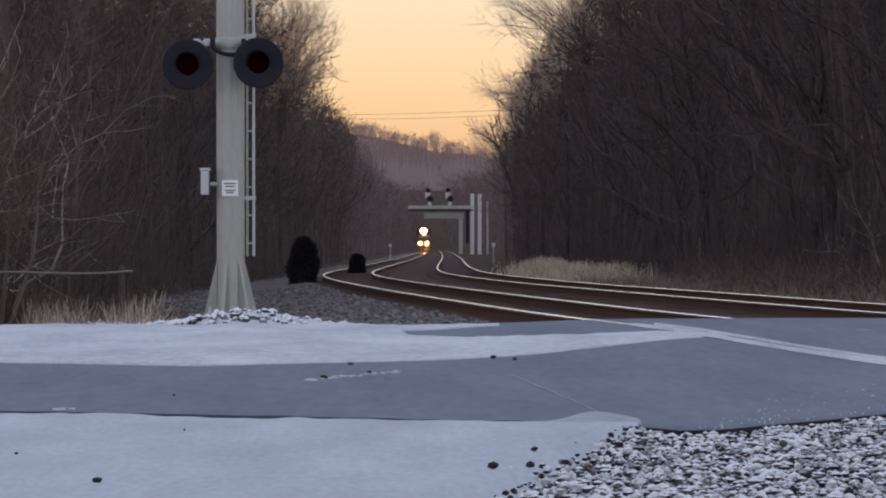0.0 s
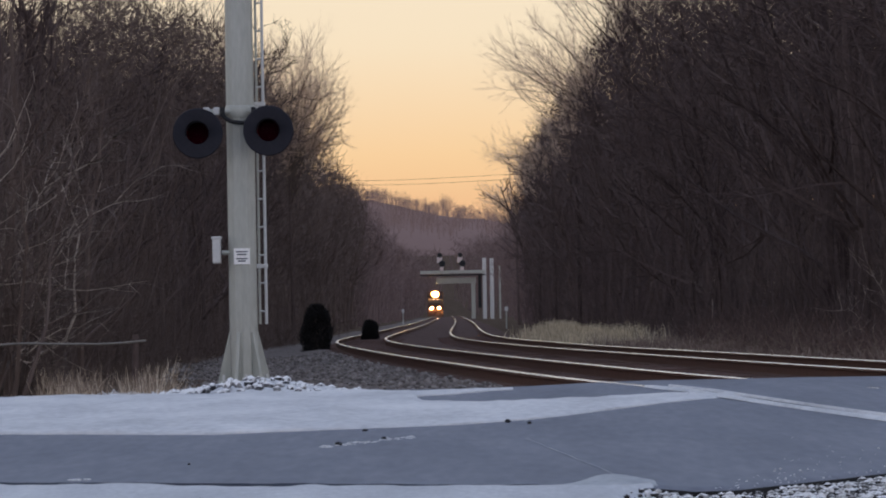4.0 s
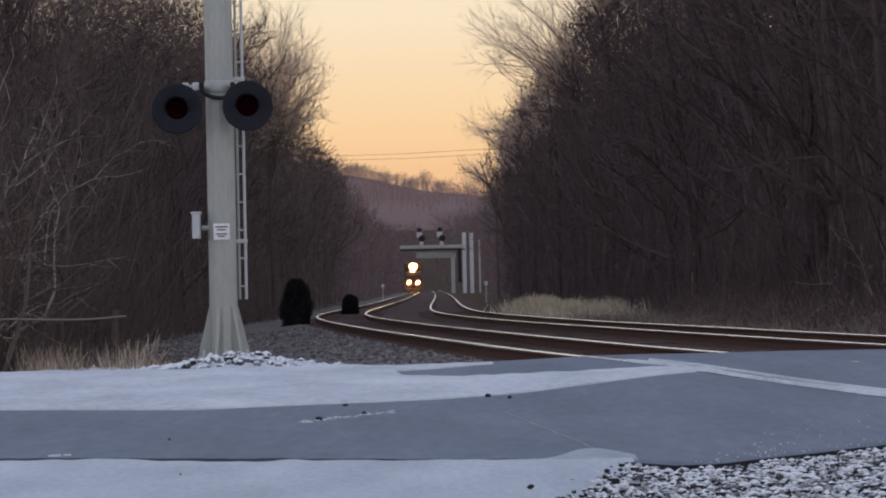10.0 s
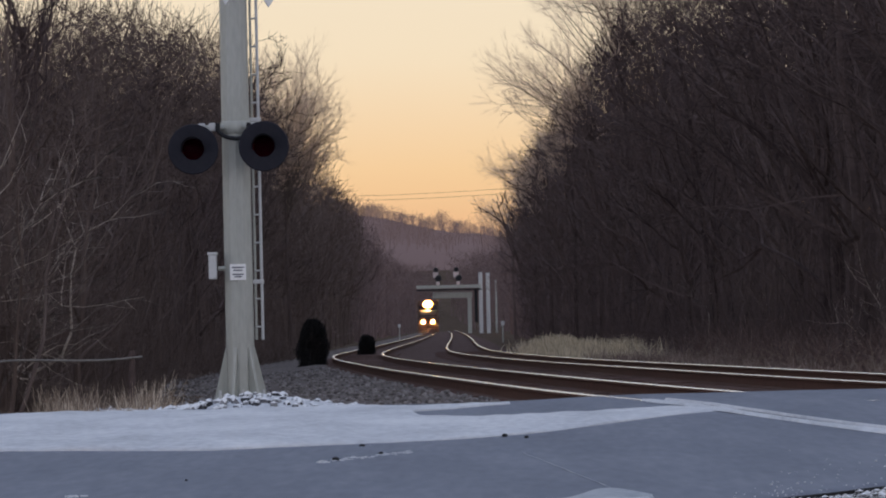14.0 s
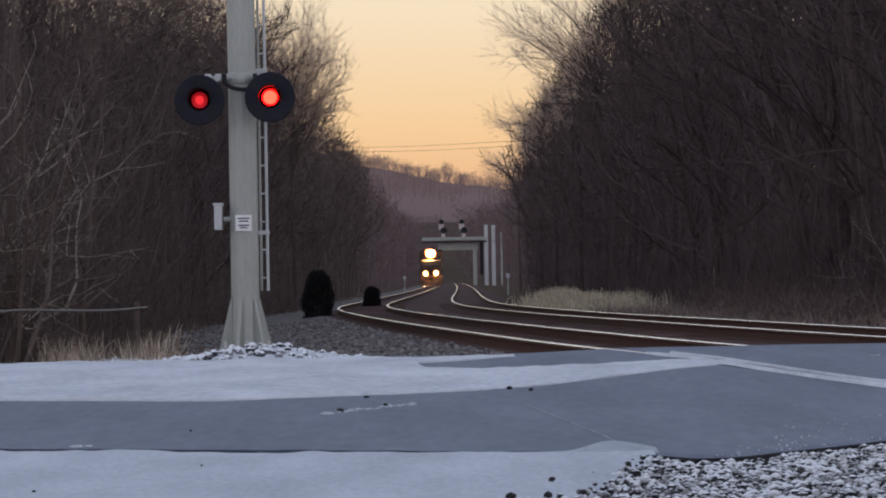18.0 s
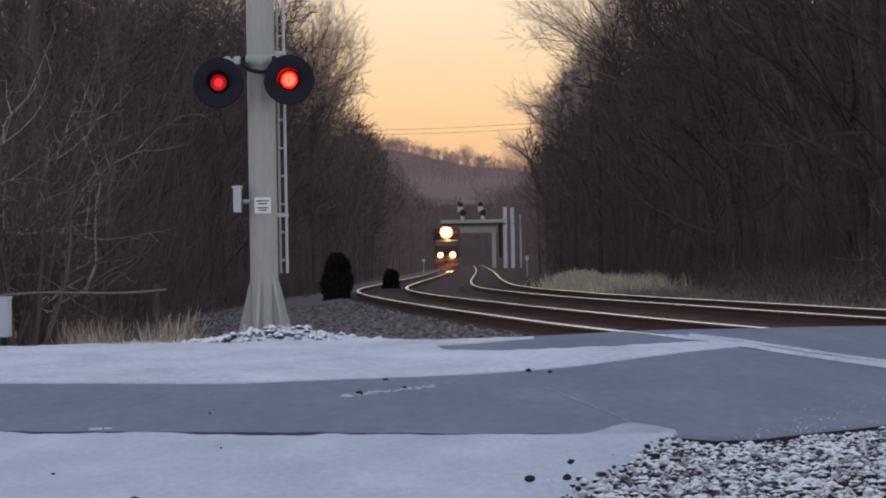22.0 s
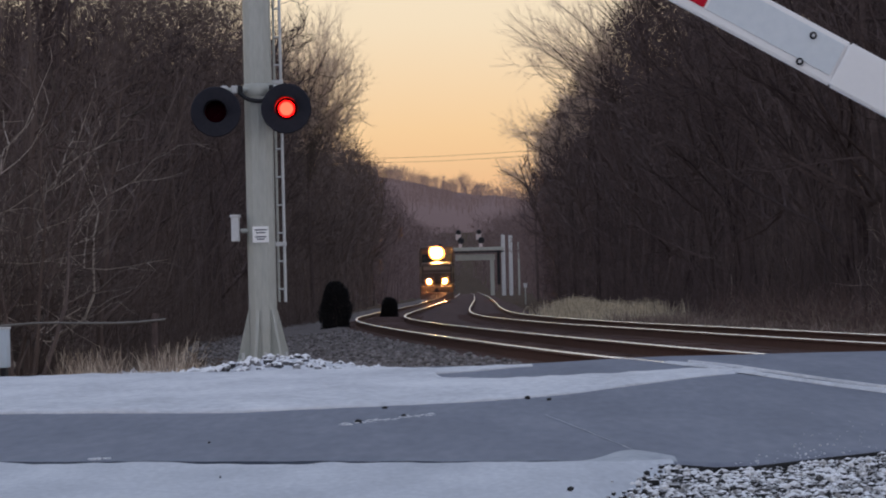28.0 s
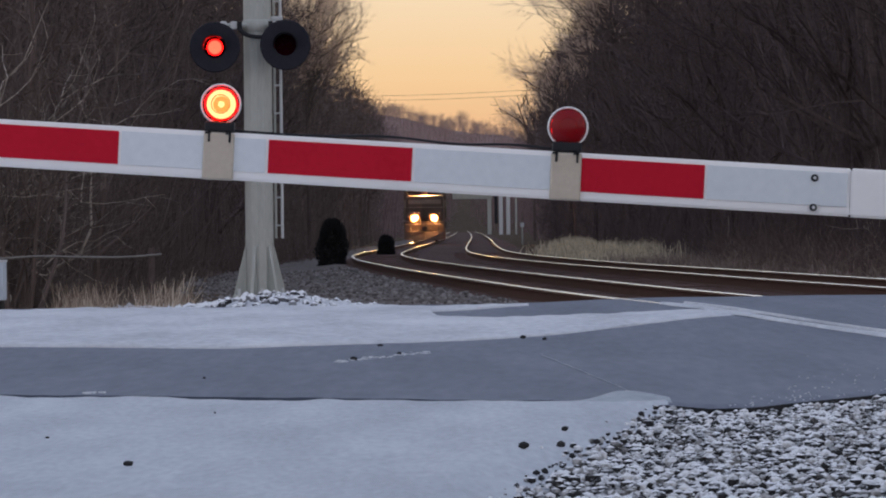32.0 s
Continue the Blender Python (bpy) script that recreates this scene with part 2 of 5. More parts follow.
def mesh_of(name, verts, faces, mat, shade=False):
    me = bpy.data.meshes.new(name)
    me.from_pydata([tuple(v) for v in verts], [], faces)
    me.materials.append(mat)
    if shade:
        me.polygons.foreach_set("use_smooth", [True] * len(me.polygons))
    me.update()
    return me


def part(name, bm, mat, parent=None, label="", at=None, smooth=False):
    """Links a bmesh (or a finished mesh) as one mesh object under a thing or part."""
    if isinstance(bm, bmesh.types.BMesh):
        me = bpy.data.meshes.new(name)
        bm.to_mesh(me)
        bm.free()
        me.materials.append(mat)
        if smooth:
            me.polygons.foreach_set("use_smooth", [True] * len(me.polygons))
    else:
        me = bm
    ob = new(name, me)
    if parent:
        ob.parent = parent
    if at is not None:
        ob.matrix_basis = at
    if label:
        tagged(ob, label)
    return ob


def box(size, centre=(0, 0, 0), bevel=0.0, turn=None):
    bm = bmesh.new()
    bmesh.ops.create_cube(bm, size=1)
    m = Matrix.Translation(centre) @ (turn or Matrix()) @ Matrix.Diagonal((*size, 1))
    bmesh.ops.transform(bm, matrix=m, verts=bm.verts)
    if bevel:
        bmesh.ops.bevel(bm, geom=bm.edges[:], offset=bevel, segments=2, affect="EDGES", profile=0.6)
    return bm


def tube(p0, p1, r0, r1=None, sides=12, caps=True):
    bm = bmesh.new()
    p0, p1 = Vector(p0), Vector(p1)
    d = p1 - p0
    bmesh.ops.create_cone(bm, cap_ends=caps, segments=sides, radius1=r0, radius2=r0 if r1 is None else r1, depth=d.length)
    m = Matrix.Translation((p0 + p1) / 2) @ d.to_track_quat("Z", "Y").to_matrix().to_4x4()
    bmesh.ops.transform(bm, matrix=m, verts=bm.verts)
    return bm


def merged(*bms):
    out = bms[0]
    for b in bms[1:]:
        me = bpy.data.meshes.new("tmp")
        b.to_mesh(me)
        b.free()
        out.from_mesh(me)
        bpy.data.meshes.remove(me)
    return out


def lathe(profile, sides=28, capped=True):
    """Turns (radius, height) pairs round the z axis."""
    bm = bmesh.new()
    rings = []
    for r, h in profile:
        rings.append([bm.verts.new((r * math.cos(2 * math.pi * i / sides), r * math.sin(2 * math.pi * i / sides), h)) for i in range(sides)])
    for a, b in zip(rings, rings[1:]):
        for i in range(sides):
            bm.faces.new((a[i], a[(i + 1) % sides], b[(i + 1) % sides], b[i]))
    if capped and profile[-1][0] > 1e-4:
        bm.faces.new(rings[-1])
    bmesh.ops.remove_doubles(bm, verts=bm.verts, dist=1e-5)
    bmesh.ops.recalc_face_normals(bm, faces=bm.faces)
    return bm


FACING = Matrix.Rotation(radians(90), 4, "X")  # turns a lathe's axis towards -y, at the viewer

# ------------------------------------------------------------------ the line of the railway
KNOT_Y = np.array([36, 48, 60, 75, 95, 115, 140, 170, 210, 270, 340, 420, 550, 700, 950.0])
KNOT_X = np.array([2.88, 1.91, 1.06, 0.14, -0.86, -1.59, -2.14, -2.39, -2.32, -1.93, -1.43, -0.94, -0.26, 0.41, 1.26])
KNOT_Z1 = np.array([0.192, 0.175, 0.175, 0.166, 0.146, 0.106, 0.047, -0.023, -0.079, -0.103, -0.101, -0.084, -0.061, -0.036, -0.01])
KNOT_Z2 = np.array([0.149, 0.134, 0.124, 0.114, 0.082, 0.056, 0.013, -0.035, -0.05, -0.042, -0.02, 0.003, 0.026, 0.047, 0.068])
GAP = 3.97
LOGK = np.log(KNOT_Y)


def along(values, y):
    """Smooth curve through the knots; straight on past the ends."""
    m = np.gradient(values, LOGK)
    if y < 36:
        return values[0] + m[0] * (y - 36) / 36
    if y >= 950:
        return values[-1] + m[-1] * (y - 950) / 950
    u = math.log(y)
    i = int(min(max(np.searchsorted(LOGK, u) - 1, 0), len(LOGK) - 2))
    h = LOGK[i + 1] - LOGK[i]
    v = (u - LOGK[i]) / h
    return float((2 * v**3 - 3 * v**2 + 1) * values[i] + (v**3 - 2 * v**2 + v) * h * m[i] + (3 * v**2 - 2 * v**3) * values[i + 1] + (v**3 - v**2) * h * m[i + 1])


def line(y, off=0.0):
    """Place on the railway: off metres to the right of the first track's centre."""
    x, x2 = along(KNOT_X, y - 0.2), along(KNOT_X, y + 0.2)
    s = (x2 - x) / 0.4
    c = 1 / math.sqrt(1 + s * s)
    f = min(1.0, max(0.0, off / GAP))
    z = along(KNOT_Z1, y) * (1 - f) + along(KNOT_Z2, y) * f
    return Vector(((x + x2) / 2 + off * c, y - off * s * c, z)), math.atan2(-s, 1)


def road_z(x, y):
    z = float(np.interp(y, [0, 20, 28, 36, 42, 48], [0, 0, 0.05, 0.13, 0.14, 0.15]))
    return z + 0.05 * smooth01((x - 0.2) / 2.0) * float(np.interp(y, [22, 34], [0, 1]))


def ground_z(x, y):
    near = road_z(x, y) - 0.10
    if y <= 40:
        z = near
    else:
        far = along(KNOT_Z1, min(y, 950)) - 0.34
        k = smooth01((y - 41) / 6)
        z = near * (1 - k) + far * k
    # wooded banks on both sides, added unseen behind the trees to block the sky
    if y > 38:
        k = smooth01((y - 38) / 25)
        z += k * 7.0 * smooth01((-8.0 - x) / 38)
        z += k * 7.0 * smooth01((x - max(11.0, 0)) / 40)
    # mound under the signal mast
    z += 0.27 * math.exp(-((x + 2.0) / 1.3) ** 2 - ((y - 48.6) / 3.2) ** 2)
    # the valley closes far off
    if y > 1000:
        z += 30 * smooth01((y - 1000) / 900)
    return z


def ground():
    ys = [-60, -30, -12, -4] + [i * 1.0 for i in range(0, 60)] + list(np.geomspace(60, 3800, 120))
    xs = sorted(set([round(-k, 3) for k in np.geomspace(7, 900, 36)] + [round(v, 3) for v in np.arange(-7, 12.1, 0.4)] + [round(k, 3) for k in np.geomspace(12.4, 900, 36)]))
    verts = [(x, y, ground_z(x, y) + (0.04 * noise.noise((x * 0.7, y * 0.25, 3)) if y > 40 else 0)) for y in ys for x in xs]
    n = len(xs)
    faces = [(j * n + i, j * n + i + 1, (j + 1) * n + i + 1, (j + 1) * n + i) for j in range(len(ys) - 1) for i in range(n - 1)]
    ob = new("ground", mesh_of("ground", verts, faces, SOIL, True))
    tagged(ob, "brown earth with dead leaves and winter grass", "ground", kind="structure")


def sheet(name, xs, lo, hi, top, mat, label, category, rows=24, skirt=0.05, kind="structure", lip=0.0):
    """A sheet between two lines y = lo(x), hi(x), with a rounded lip of its own thickness."""
    verts, faces = [], []
    n = rows + 3
    for x in xs:
        a, b = lo(x), max(hi(x), lo(x) + 0.02)
        verts.append((x, a, top(x, a) - skirt))
        for k in range(rows + 1):
            v = k / rows
            y = a + (b - a) * v
            d = min(y - a, b - y)
            verts.append((x, y, top(x, y) + lip * smooth01(d / 0.5)))
        verts.append((x, b, top(x, b) - skirt))
    for i in range(len(xs) - 1):
        for k in range(n - 1):
            faces.append((i * n + k, (i + 1) * n + k, (i + 1) * n + k + 1, i * n + k + 1))
    ob = new(name, mesh_of(name, verts, faces, mat, True))
    tagged(ob, label, category, kind=kind)
    return ob


def wob(x, seed, scale=1.0, amp=1.0):
    return amp * (noise.noise((x * 1.3 * scale, seed, 0)) + 0.5 * noise.noise((x * 4.1 * scale, seed, 5)) + 0.25 * noise.noise((x * 13 * scale, seed, 9)))


def near_edge(x):
    return float(np.interp(x, [-12, -2.27, -1.09, 0.03, 0.57, 1.05], [28.0, 23.0, 22.4, 21.8, 21.7, 21.5])) + wob(x, 2, 1, 0.13)


def curb_edge(x):
    return float(np.interp(x, [-12, 0.8, 1.03, 1.2, 1.4, 1.64, 2.18, 4, 14], [20.5, 21.2, 21.2, 20.8, 20.85, 21.3, 22.3, 24.6, 34])) + wob(x, 7, 1.4, 0.05)


def far_edge(x):
    return float(np.interp(x, [-14, -3.02, -1.45, -0.33, 0.85, 1.74, 2.47, 2.9], [34.5, 30.7, 29.9, 30.5, 31.9, 33.7, 35.1, 35.9])) + wob(x, 11, 0.8, 0.12)


def far_snow_top(x):
    return float(np.interp(x, [-14, -4.0, -0.6, -0.2, -0.1, 0.95, 1.88, 2.41, 2.9], [41.2, 41.4, 41.6, 41.3, 36.6, 35.6, 36.0, 35.2, 35.3])) + wob(x, 15, 1, 0.12)


def gravel_left(y):
    """Where the snow gives way to crushed stone."""
    return float(np.interp(y, [5, 14, 16.8, 18.2, 20.8, 21.3], [-0.6, 0.1, 0.4, 0.61, 0.9, 1.02]))


def roads():
    asphalt_top = lambda x, y: road_z(x, y) + 0.006 * noise.noise((x * 0.8, y * 0.3, 1))
    fine = [round(v, 3) for v in np.arange(-6, 6.01, 0.06)]
    wide = [-30, -22, -16, -11, -8] + fine + [8, 11, 16, 22, 30]
    road = sheet("road", wide, curb_edge, lambda x: 42.0 + 0.05 * wob(x, 4), asphalt_top, ASPHALT,
          "frosty grey asphalt road crossing the tracks, ploughed of snow", "road", rows=40, skirt=0.16)
    # the drop's shade is put into the colour of the near face
    road.data.materials.append(EDGE_SHADE)
    for i, p in enumerate(road.data.polygons):
        if i % 42 == 0:
            p.material_index, p.use_smooth = 1, False
    snow_top = lambda x, y: road_z(x, y) + 0.008 + 0.016 * noise.noise((x * 1.7, y * 0.25, 4)) + 0.009 * noise.noise((x * 6, y * 0.6, 8)) - 0.10 * smooth01((x - gravel_left(y) + 0.25) / 0.55) * (1 - smooth01((y - 21.0) / 0.5))
    sx = [-30, -20, -12, -8] + [round(v, 3) for v in np.arange(-6, 1.06, 0.035)]
    sheet("snow_verge", sx, lambda x: -5.0 + wob(x, 61, 0.6, 1.5), near_edge,
          snow_top, SNOW_DULL, "trodden bluish snow on the verge beside the road", "snow", rows=110, lip=0.02)
    sx = [-30, -20, -12, -8] + [round(v, 3) for v in np.arange(-6, 2.46, 0.04)]
    sheet("snow_bank", sx, far_edge, far_snow_top, snow_top, SNOW, "long strip of packed snow along the far road edge", "snow", rows=30, lip=0.015)
    sheet("snow_patch", [round(v, 3) for v in np.arange(-0.32, 0.75, 0.03)], lambda x: 38.6 + 2.0 * smooth01((x + 0.3) / 1.1) + wob(x, 31, 2, 0.15),
          lambda x: 41.3 + wob(x, 32, 2, 0.1), snow_top, SNOW, "thin wedge of snow on the asphalt", "snow", rows=8)
    # heap pushed up at the end of the kerb
    sheet("snow_drift", [round(v, 3) for v in np.arange(0.50, 1.06, 0.02)],
          lambda x: 21.4, lambda x: 21.6 + 1.15 * math.exp(-((x - 0.88) / 0.17) ** 2), lambda x, y: road_z(x, y) + 0.006, SLUSH,
          "small smooth heap of greyish snow at the asphalt edge", "snow", rows=12, lip=0.02)
    # shadow line beside the snow, laid as a dark strip of colour
    sheet("snow_edge_shadow", [round(v, 3) for v in np.arange(-6, 0.55, 0.05)], lambda x: near_edge(x) - 0.1, lambda x: near_edge(x) + 0.07 + wob(x, 44, 1.6, 0.10),
          lambda x, y: road_z(x, y) + 0.007, SHADOW_LINE, "dark painted shadow line on the asphalt along the snow", "wet asphalt", rows=4, skirt=0.01)
    # scraps of snow left by the plough
    rnd = random.Random(5)
    spots = [(rnd.uniform(-0.68, -0.12) , 0, rnd.uniform(0.004, 0.018), rnd.uniform(0.02, 0.07)) for _ in range(64)]
    spots = [(x, 27.6 + (x + 0.65) * 2.4 + rnd.uniform(-0.25, 0.25), w, d) for x, _, w, d in spots]
    spots += [(-1.85, 23.3, 0.035, 0.10), (-1.79, 23.35, 0.02, 0.06)]
    # pale frosty line that a tyre left across the asphalt
    verts, faces = [], []
    for i in range(41):
        v = i / 40
        x, y = 0.58 + 0.34 * v + 0.012 * noise.noise((v * 9, 2, 0)), 28.2 - 5.6 * v
        w = 0.002 + 0.006 * abs(noise.noise((v * 14, 7, 0)))
        verts += [(x - w, y, road_z(x, y) + 0.005), (x, y, road_z(x, y) + 0.0055), (x + w, y, road_z(x, y) + 0.005)]
        if i:
            k = 3 * i
            faces += [(k - 3, k - 2, k + 1, k), (k - 2, k - 1, k + 2, k + 1)]
    tagged(new("frost_line", mesh_of("frost_line", verts, faces, SLUSH, True)), "thin pale line of frost across the grey asphalt", "frost", kind="structure")
    for cx, cy, w, d in spots:
        xs = list(np.linspace(cx - w, cx + w, 18))
        prof = lambda x: max(0.0, 1 - ((x - cx) / w) ** 2) ** 0.5
        sheet("snow_scrap", xs, lambda x: cy - d * prof(x) * (0.3 + 1.4 * abs(wob(x, cy, 9))), lambda x: cy + d * prof(x) * (0.3 + 1.4 * abs(wob(x, cx, 9))),
              lambda x, y: road_z(x, y) + 0.004, SNOW, "ragged scrap of snow on the asphalt", "snow", rows=4, skirt=0.01)


def pebble(rnd, r):
    """One angular stone: a squashed, jittered octahedron-like hull."""
    bm = bmesh.new()
    bmesh.ops.create_icosphere(bm, subdivisions=1, radius=r)
    sx, sy, sz = rnd.uniform(0.8, 1.5), rnd.uniform(0.7, 1.2), rnd.uniform(0.6, 0.95)
    for v in bm.verts:
        k = rnd.uniform(0.84, 1.12)
        v.co = Vector((v.co.x * sx * k, v.co.y * sy * k, v.co.z * sz * k))
    me = bpy.data.meshes.new("stone")
    bm.to_mesh(me)
    bm.free()
    return me


def joined_stones(name, places, mat, label, category, seed):
    rnd = random.Random(seed)
    base = [pebble(rnd, 1.0) for _ in range(10)]
    data = []
    for me in base:
        co = np.array([v.co[:] for v in me.vertices])
        fa = [tuple(p.vertices) for p in me.polygons]
        data.append((co, fa))
    verts, faces = [], []
    for x, y, z, r in places:
        co, fa = data[rnd.randrange(len(data))]
        a = rnd.uniform(0, 6.283)
        c, s = math.cos(a), math.sin(a)
        k = len(verts)
        verts += [(x + r * (c * p[0] - s * p[1]), y + r * (s * p[0] + c * p[1]), z + r * p[2]) for p in co]
        faces += [tuple(i + k for i in f) for f in fa]
    ob = new(name, mesh_of(name, verts, faces, mat))
    tagged(ob, label, category, kind="stuff")
    return ob


def gravel_bed_z(x, y):
    return road_z(x, y) - 0.045


def gravel_corner():
    """Crushed stone beside the kerb, dusted with snow."""
    left = gravel_left
    xs = [round(v, 3) for v in np.arange(-0.5, 8.1, 0.1)]
    bed = sheet("gravel_bed", xs, lambda x: -6.0, lambda x: max(16.6 + 4.4 * smooth01((x - 0.2) / 0.85), 0) if x < 1.05 else curb_edge(x) - 0.03,
                lambda x, y: gravel_bed_z(x, y), STONE_BED, "bed of crushed stone beside the asphalt edge", "gravel", rows=30)
    rnd = random.Random(21)
    nearest, rest = [], []
    for _ in range(25000):
        y = rnd.uniform(13.6, 24.0)
        x = left(y) + rnd.uniform(-0.14, 1.0) * (0.105 * y - left(y) + 0.5)
        if y > curb_edge(x) - 0.06:
            continue
        edge = x - left(y)
        if edge < 0.25 and rnd.random() > 0.008 + 3.4 * max(0, edge):
            continue
        if edge < -0.01 and rnd.random() < 0.65:
            continue
        r = rnd.choice((0.008, 0.010, 0.013, 0.017, 0.023)) * (0.7 if edge < 0.1 else 1.0)
        (nearest if y < 16.0 and len(nearest) < 300 else rest).append((x, y, gravel_bed_z(x, y) + r * 0.35 + 0.06 * (1 - smooth01((edge + 0.25) / 0.55)) + 0.025 * rnd.random(), r))
    joined_stones("loose_gravel", rest, STONE, "snow-dusted crushed stones of grey and white", "gravel", 3)
    shapes = []
    for i in range(8):
        me = pebble(rnd, 1.0)
        me.materials.append(STONE)
        shapes.append(me)
    for x, y, z, r in nearest:
        st = part("stone", rnd.choice(shapes), None, bed, at=Matrix.Translation((x, y, z)) @ Matrix.Rotation(rnd.uniform(0, 6.28), 4, "Z") @ Matrix.Diagonal((r, r, r, 1)))
    # crumbs of snow along the broken asphalt edge
    crumbs = []
    for _ in range(150):
        x = rnd.uniform(1.3, 3.4)
        y = curb_edge(x) + 0.15 + abs(rnd.gauss(0, 1.5)) * smooth01((x - 1.1) / 1.2)
        r = rnd.uniform(0.002, 0.0065)
        crumbs.append((x, y, road_z(x, y) + r * 0.4, r))
    joined_stones("snow_crumbs", crumbs, SNOW, "crumbs of snow scattered along the asphalt edge", "snow", 12)
    # a few dark pebbles lying on the snow and the asphalt
    for x, y, r in ((0.42, 16.95, 0.018), (-0.45, 30.0, 0.018), (-0.58, 27.7, 0.022), (-0.31, 28.6, 0.02), (0.52, 31.3, 0.018), (0.66, 30.9, 0.015), (-1.13, 15.9, 0.015),
                    (-1.6, 18.0, 0.009), (-1.35, 25.0, 0.012), (0.28, 16.9, 0.02), (0.47, 18.3, 0.016), (-1.05, 20.3, 0.006), (-0.35, 22.1, 0.007)):
        me = pebble(rnd, r)
        me.materials.append(PEBBLE)
        ob = new("stone", me)
        ob.location = (x, y, road_z(x, y) + r * 0.3 + (0.03 if y < 22 else 0.0))
        tagged(ob, "small dark stone lying on the road", "stone", "scattered stones")


# ------------------------------------------------------------------ railway
def swept(name, ys, profile, mat, smooth=False):
    """profile: (off, dz) pairs from left to right."""
    verts, faces, n = [], [], len(profile)
    for y in ys:
        for off, dz in profile:
            p, _ = line(y, off)
            verts.append((p.x, p.y, p.z + dz))
    for j in range(len(ys) - 1):
        for i in range(n - 1):
            faces.append((j * n + i, j * n + i + 1, (j + 1) * n + i + 1, (j + 1) * n + i))
    return mesh_of(name, verts, faces, mat, smooth)


def rail_mesh(ys, off):
    """A flat-bottomed rail: foot, web and head, with the running surface bright."""
    prof = [(-0.07, -0.17), (-0.07, -0.158), (-0.012, -0.14), (-0.012, -0.045), (-0.037, -0.035), (-0.037, -0.008), (-0.028, 0.0),
            (0.028, 0.0), (0.037, -0.008), (0.037, -0.035), (0.012, -0.045), (0.012, -0.14), (0.07, -0.158), (0.07, -0.17)]
    me = swept("rail", ys, [(off + a, b) for a, b in prof], RAIL_RUST)
    me.materials.append(STEEL)
    n = len(prof) - 1
    for i, p in enumerate(me.polygons):
        if i % n in (5, 6, 7):
            p.material_index = 1
    return me


def railway():
    far = list(np.arange(38.4, 140, 1.2)) + list(np.geomspace(140, 1100, 90))
    bed = new("trackbed", swept("trackbed", far, [(-1.75, -0.33), (-1.45, -0.20), (0, -0.17), (GAP / 2, -0.20), (GAP, -0.17), (GAP + 1.5, -0.2), (GAP + 2.4, -0.4)], RUST_BED, True))
    tagged(bed, "dark rusty ballast carrying two railway tracks", "trackbed", kind="structure")
    sh = new("ballast_shoulder", swept("ballast_shoulder", [y for y in far if y > 43.5], [(-5.2, -0.38), (-3.4, -0.31), (-1.7, -0.20), (-1.25, -0.15), (-1.0, -0.155)], GRAVEL, True))
    tagged(sh, "grey gravel shoulder beside the tracks", "gravel", kind="structure")
    rnd = random.Random(8)
    spots = []
    for _ in range(4200):
        y = 43 + 60 * rnd.random() ** 1.8
        off = rnd.uniform(-4.6, -1.0)
        p, _ = line(y, off)
        dz = float(np.interp(off, [-5.2, -3.4, -1.7, -1.25], [-0.38, -0.31, -0.20, -0.15]))
        r = rnd.uniform(0.015, 0.034)
        spots.append((p.x, p.y, max(p.z + dz, ground_z(p.x, p.y)) + r * 0.4, r))
    joined_stones("ballast_stones", spots, STONE_DARK, "loose grey ballast stones on the shoulder", "gravel", 4)
    tie = bmesh.new()
    tie_me = bpy.data.meshes.new("tie")
    b = box((2.55, 0.23, 0.18), (0, 0, -0.245), 0.015)
    b.to_mesh(tie_me)
    b.free()
    tie.free()
    tie_me.materials.append(TIE_WOOD)
    for off, word in ((0.0, "near"), (GAP, "far")):
        base = new("railway_track", None)
        tagged(base, "curving railway track with worn bright rails on dark ties", "railway track", "double track line", "structure")
        for side in (-0.7535, 0.7535):
            ys = list(np.arange(36.2 if off == 0 else 38.0, 150, 0.8)) + list(np.geomspace(150, 1100, 90))
            part("rail", rail_mesh(ys, off + side), None, base, "steel rail with a bright worn head and rusty web")
        y = 43.0
        count = 0
        while y < 190 and count < 280:
            p, yaw = line(y, off)
            part("tie", tie_me, None, base, at=pose(p.x, p.y, p.z - 0.002 + rnd.uniform(-0.012, 0.008), 0, 0, math.degrees(yaw) + rnd.uniform(-1, 1)))
            y += 0.53
            count += 1
    # snow pressed into the groove beside the rail where the road crosses
    sx = list(np.arange(26.0, 38.6, 0.15))
    for off, w, word in ((-0.80, 0.075, ""), (-0.62, 0.03, "")):
        verts, faces = [], []
        for i, y in enumerate(sx):
            p, _ = line(y, off)
            p.x += 0.0065 * max(0.0, 36 - y) ** 2
            ww = w * (0.75 + 0.5 * noise.noise((y * 0.6, off, 0)))
            z = road_z(p.x, y)
            verts += [(p.x - ww, y, z + 0.004), (p.x - ww * 0.6, y, z + 0.022), (p.x + ww * 0.6, y, z + 0.022), (p.x + ww, y, z + 0.004)]
            if i:
                k = 4 * i
                faces += [(k - 4 + j, k - 3 + j, k + 1 + j, k + j) for j in range(3)]
        ob = new("packed_snow", mesh_of("packed_snow", verts, faces, SNOW, True))
        tagged(ob, "white ridge of snow packed beside the rail in the road", "snow", kind="structure")


# ------------------------------------------------------------------ plants
def prism(verts, faces, p0, p1, r0, r1, sides=3):
    d = (p1 - p0)
    if d.length < 1e-6:
        return
    d.normalize()
    a = d.orthogonal().normalized()
    b = d.cross(a)
    k = len(verts)
    for p, r in ((p0, r0), (p1, r1)):
        for i in range(sides):
            t = 2 * math.pi * i / sides
            verts.append(tuple(p + a * (r * math.cos(t)) + b * (r * math.sin(t))))
    for i in range(sides):
        j = (i + 1) % sides
        faces.append((k + i, k + j, k + sides + j, k + sides + i))


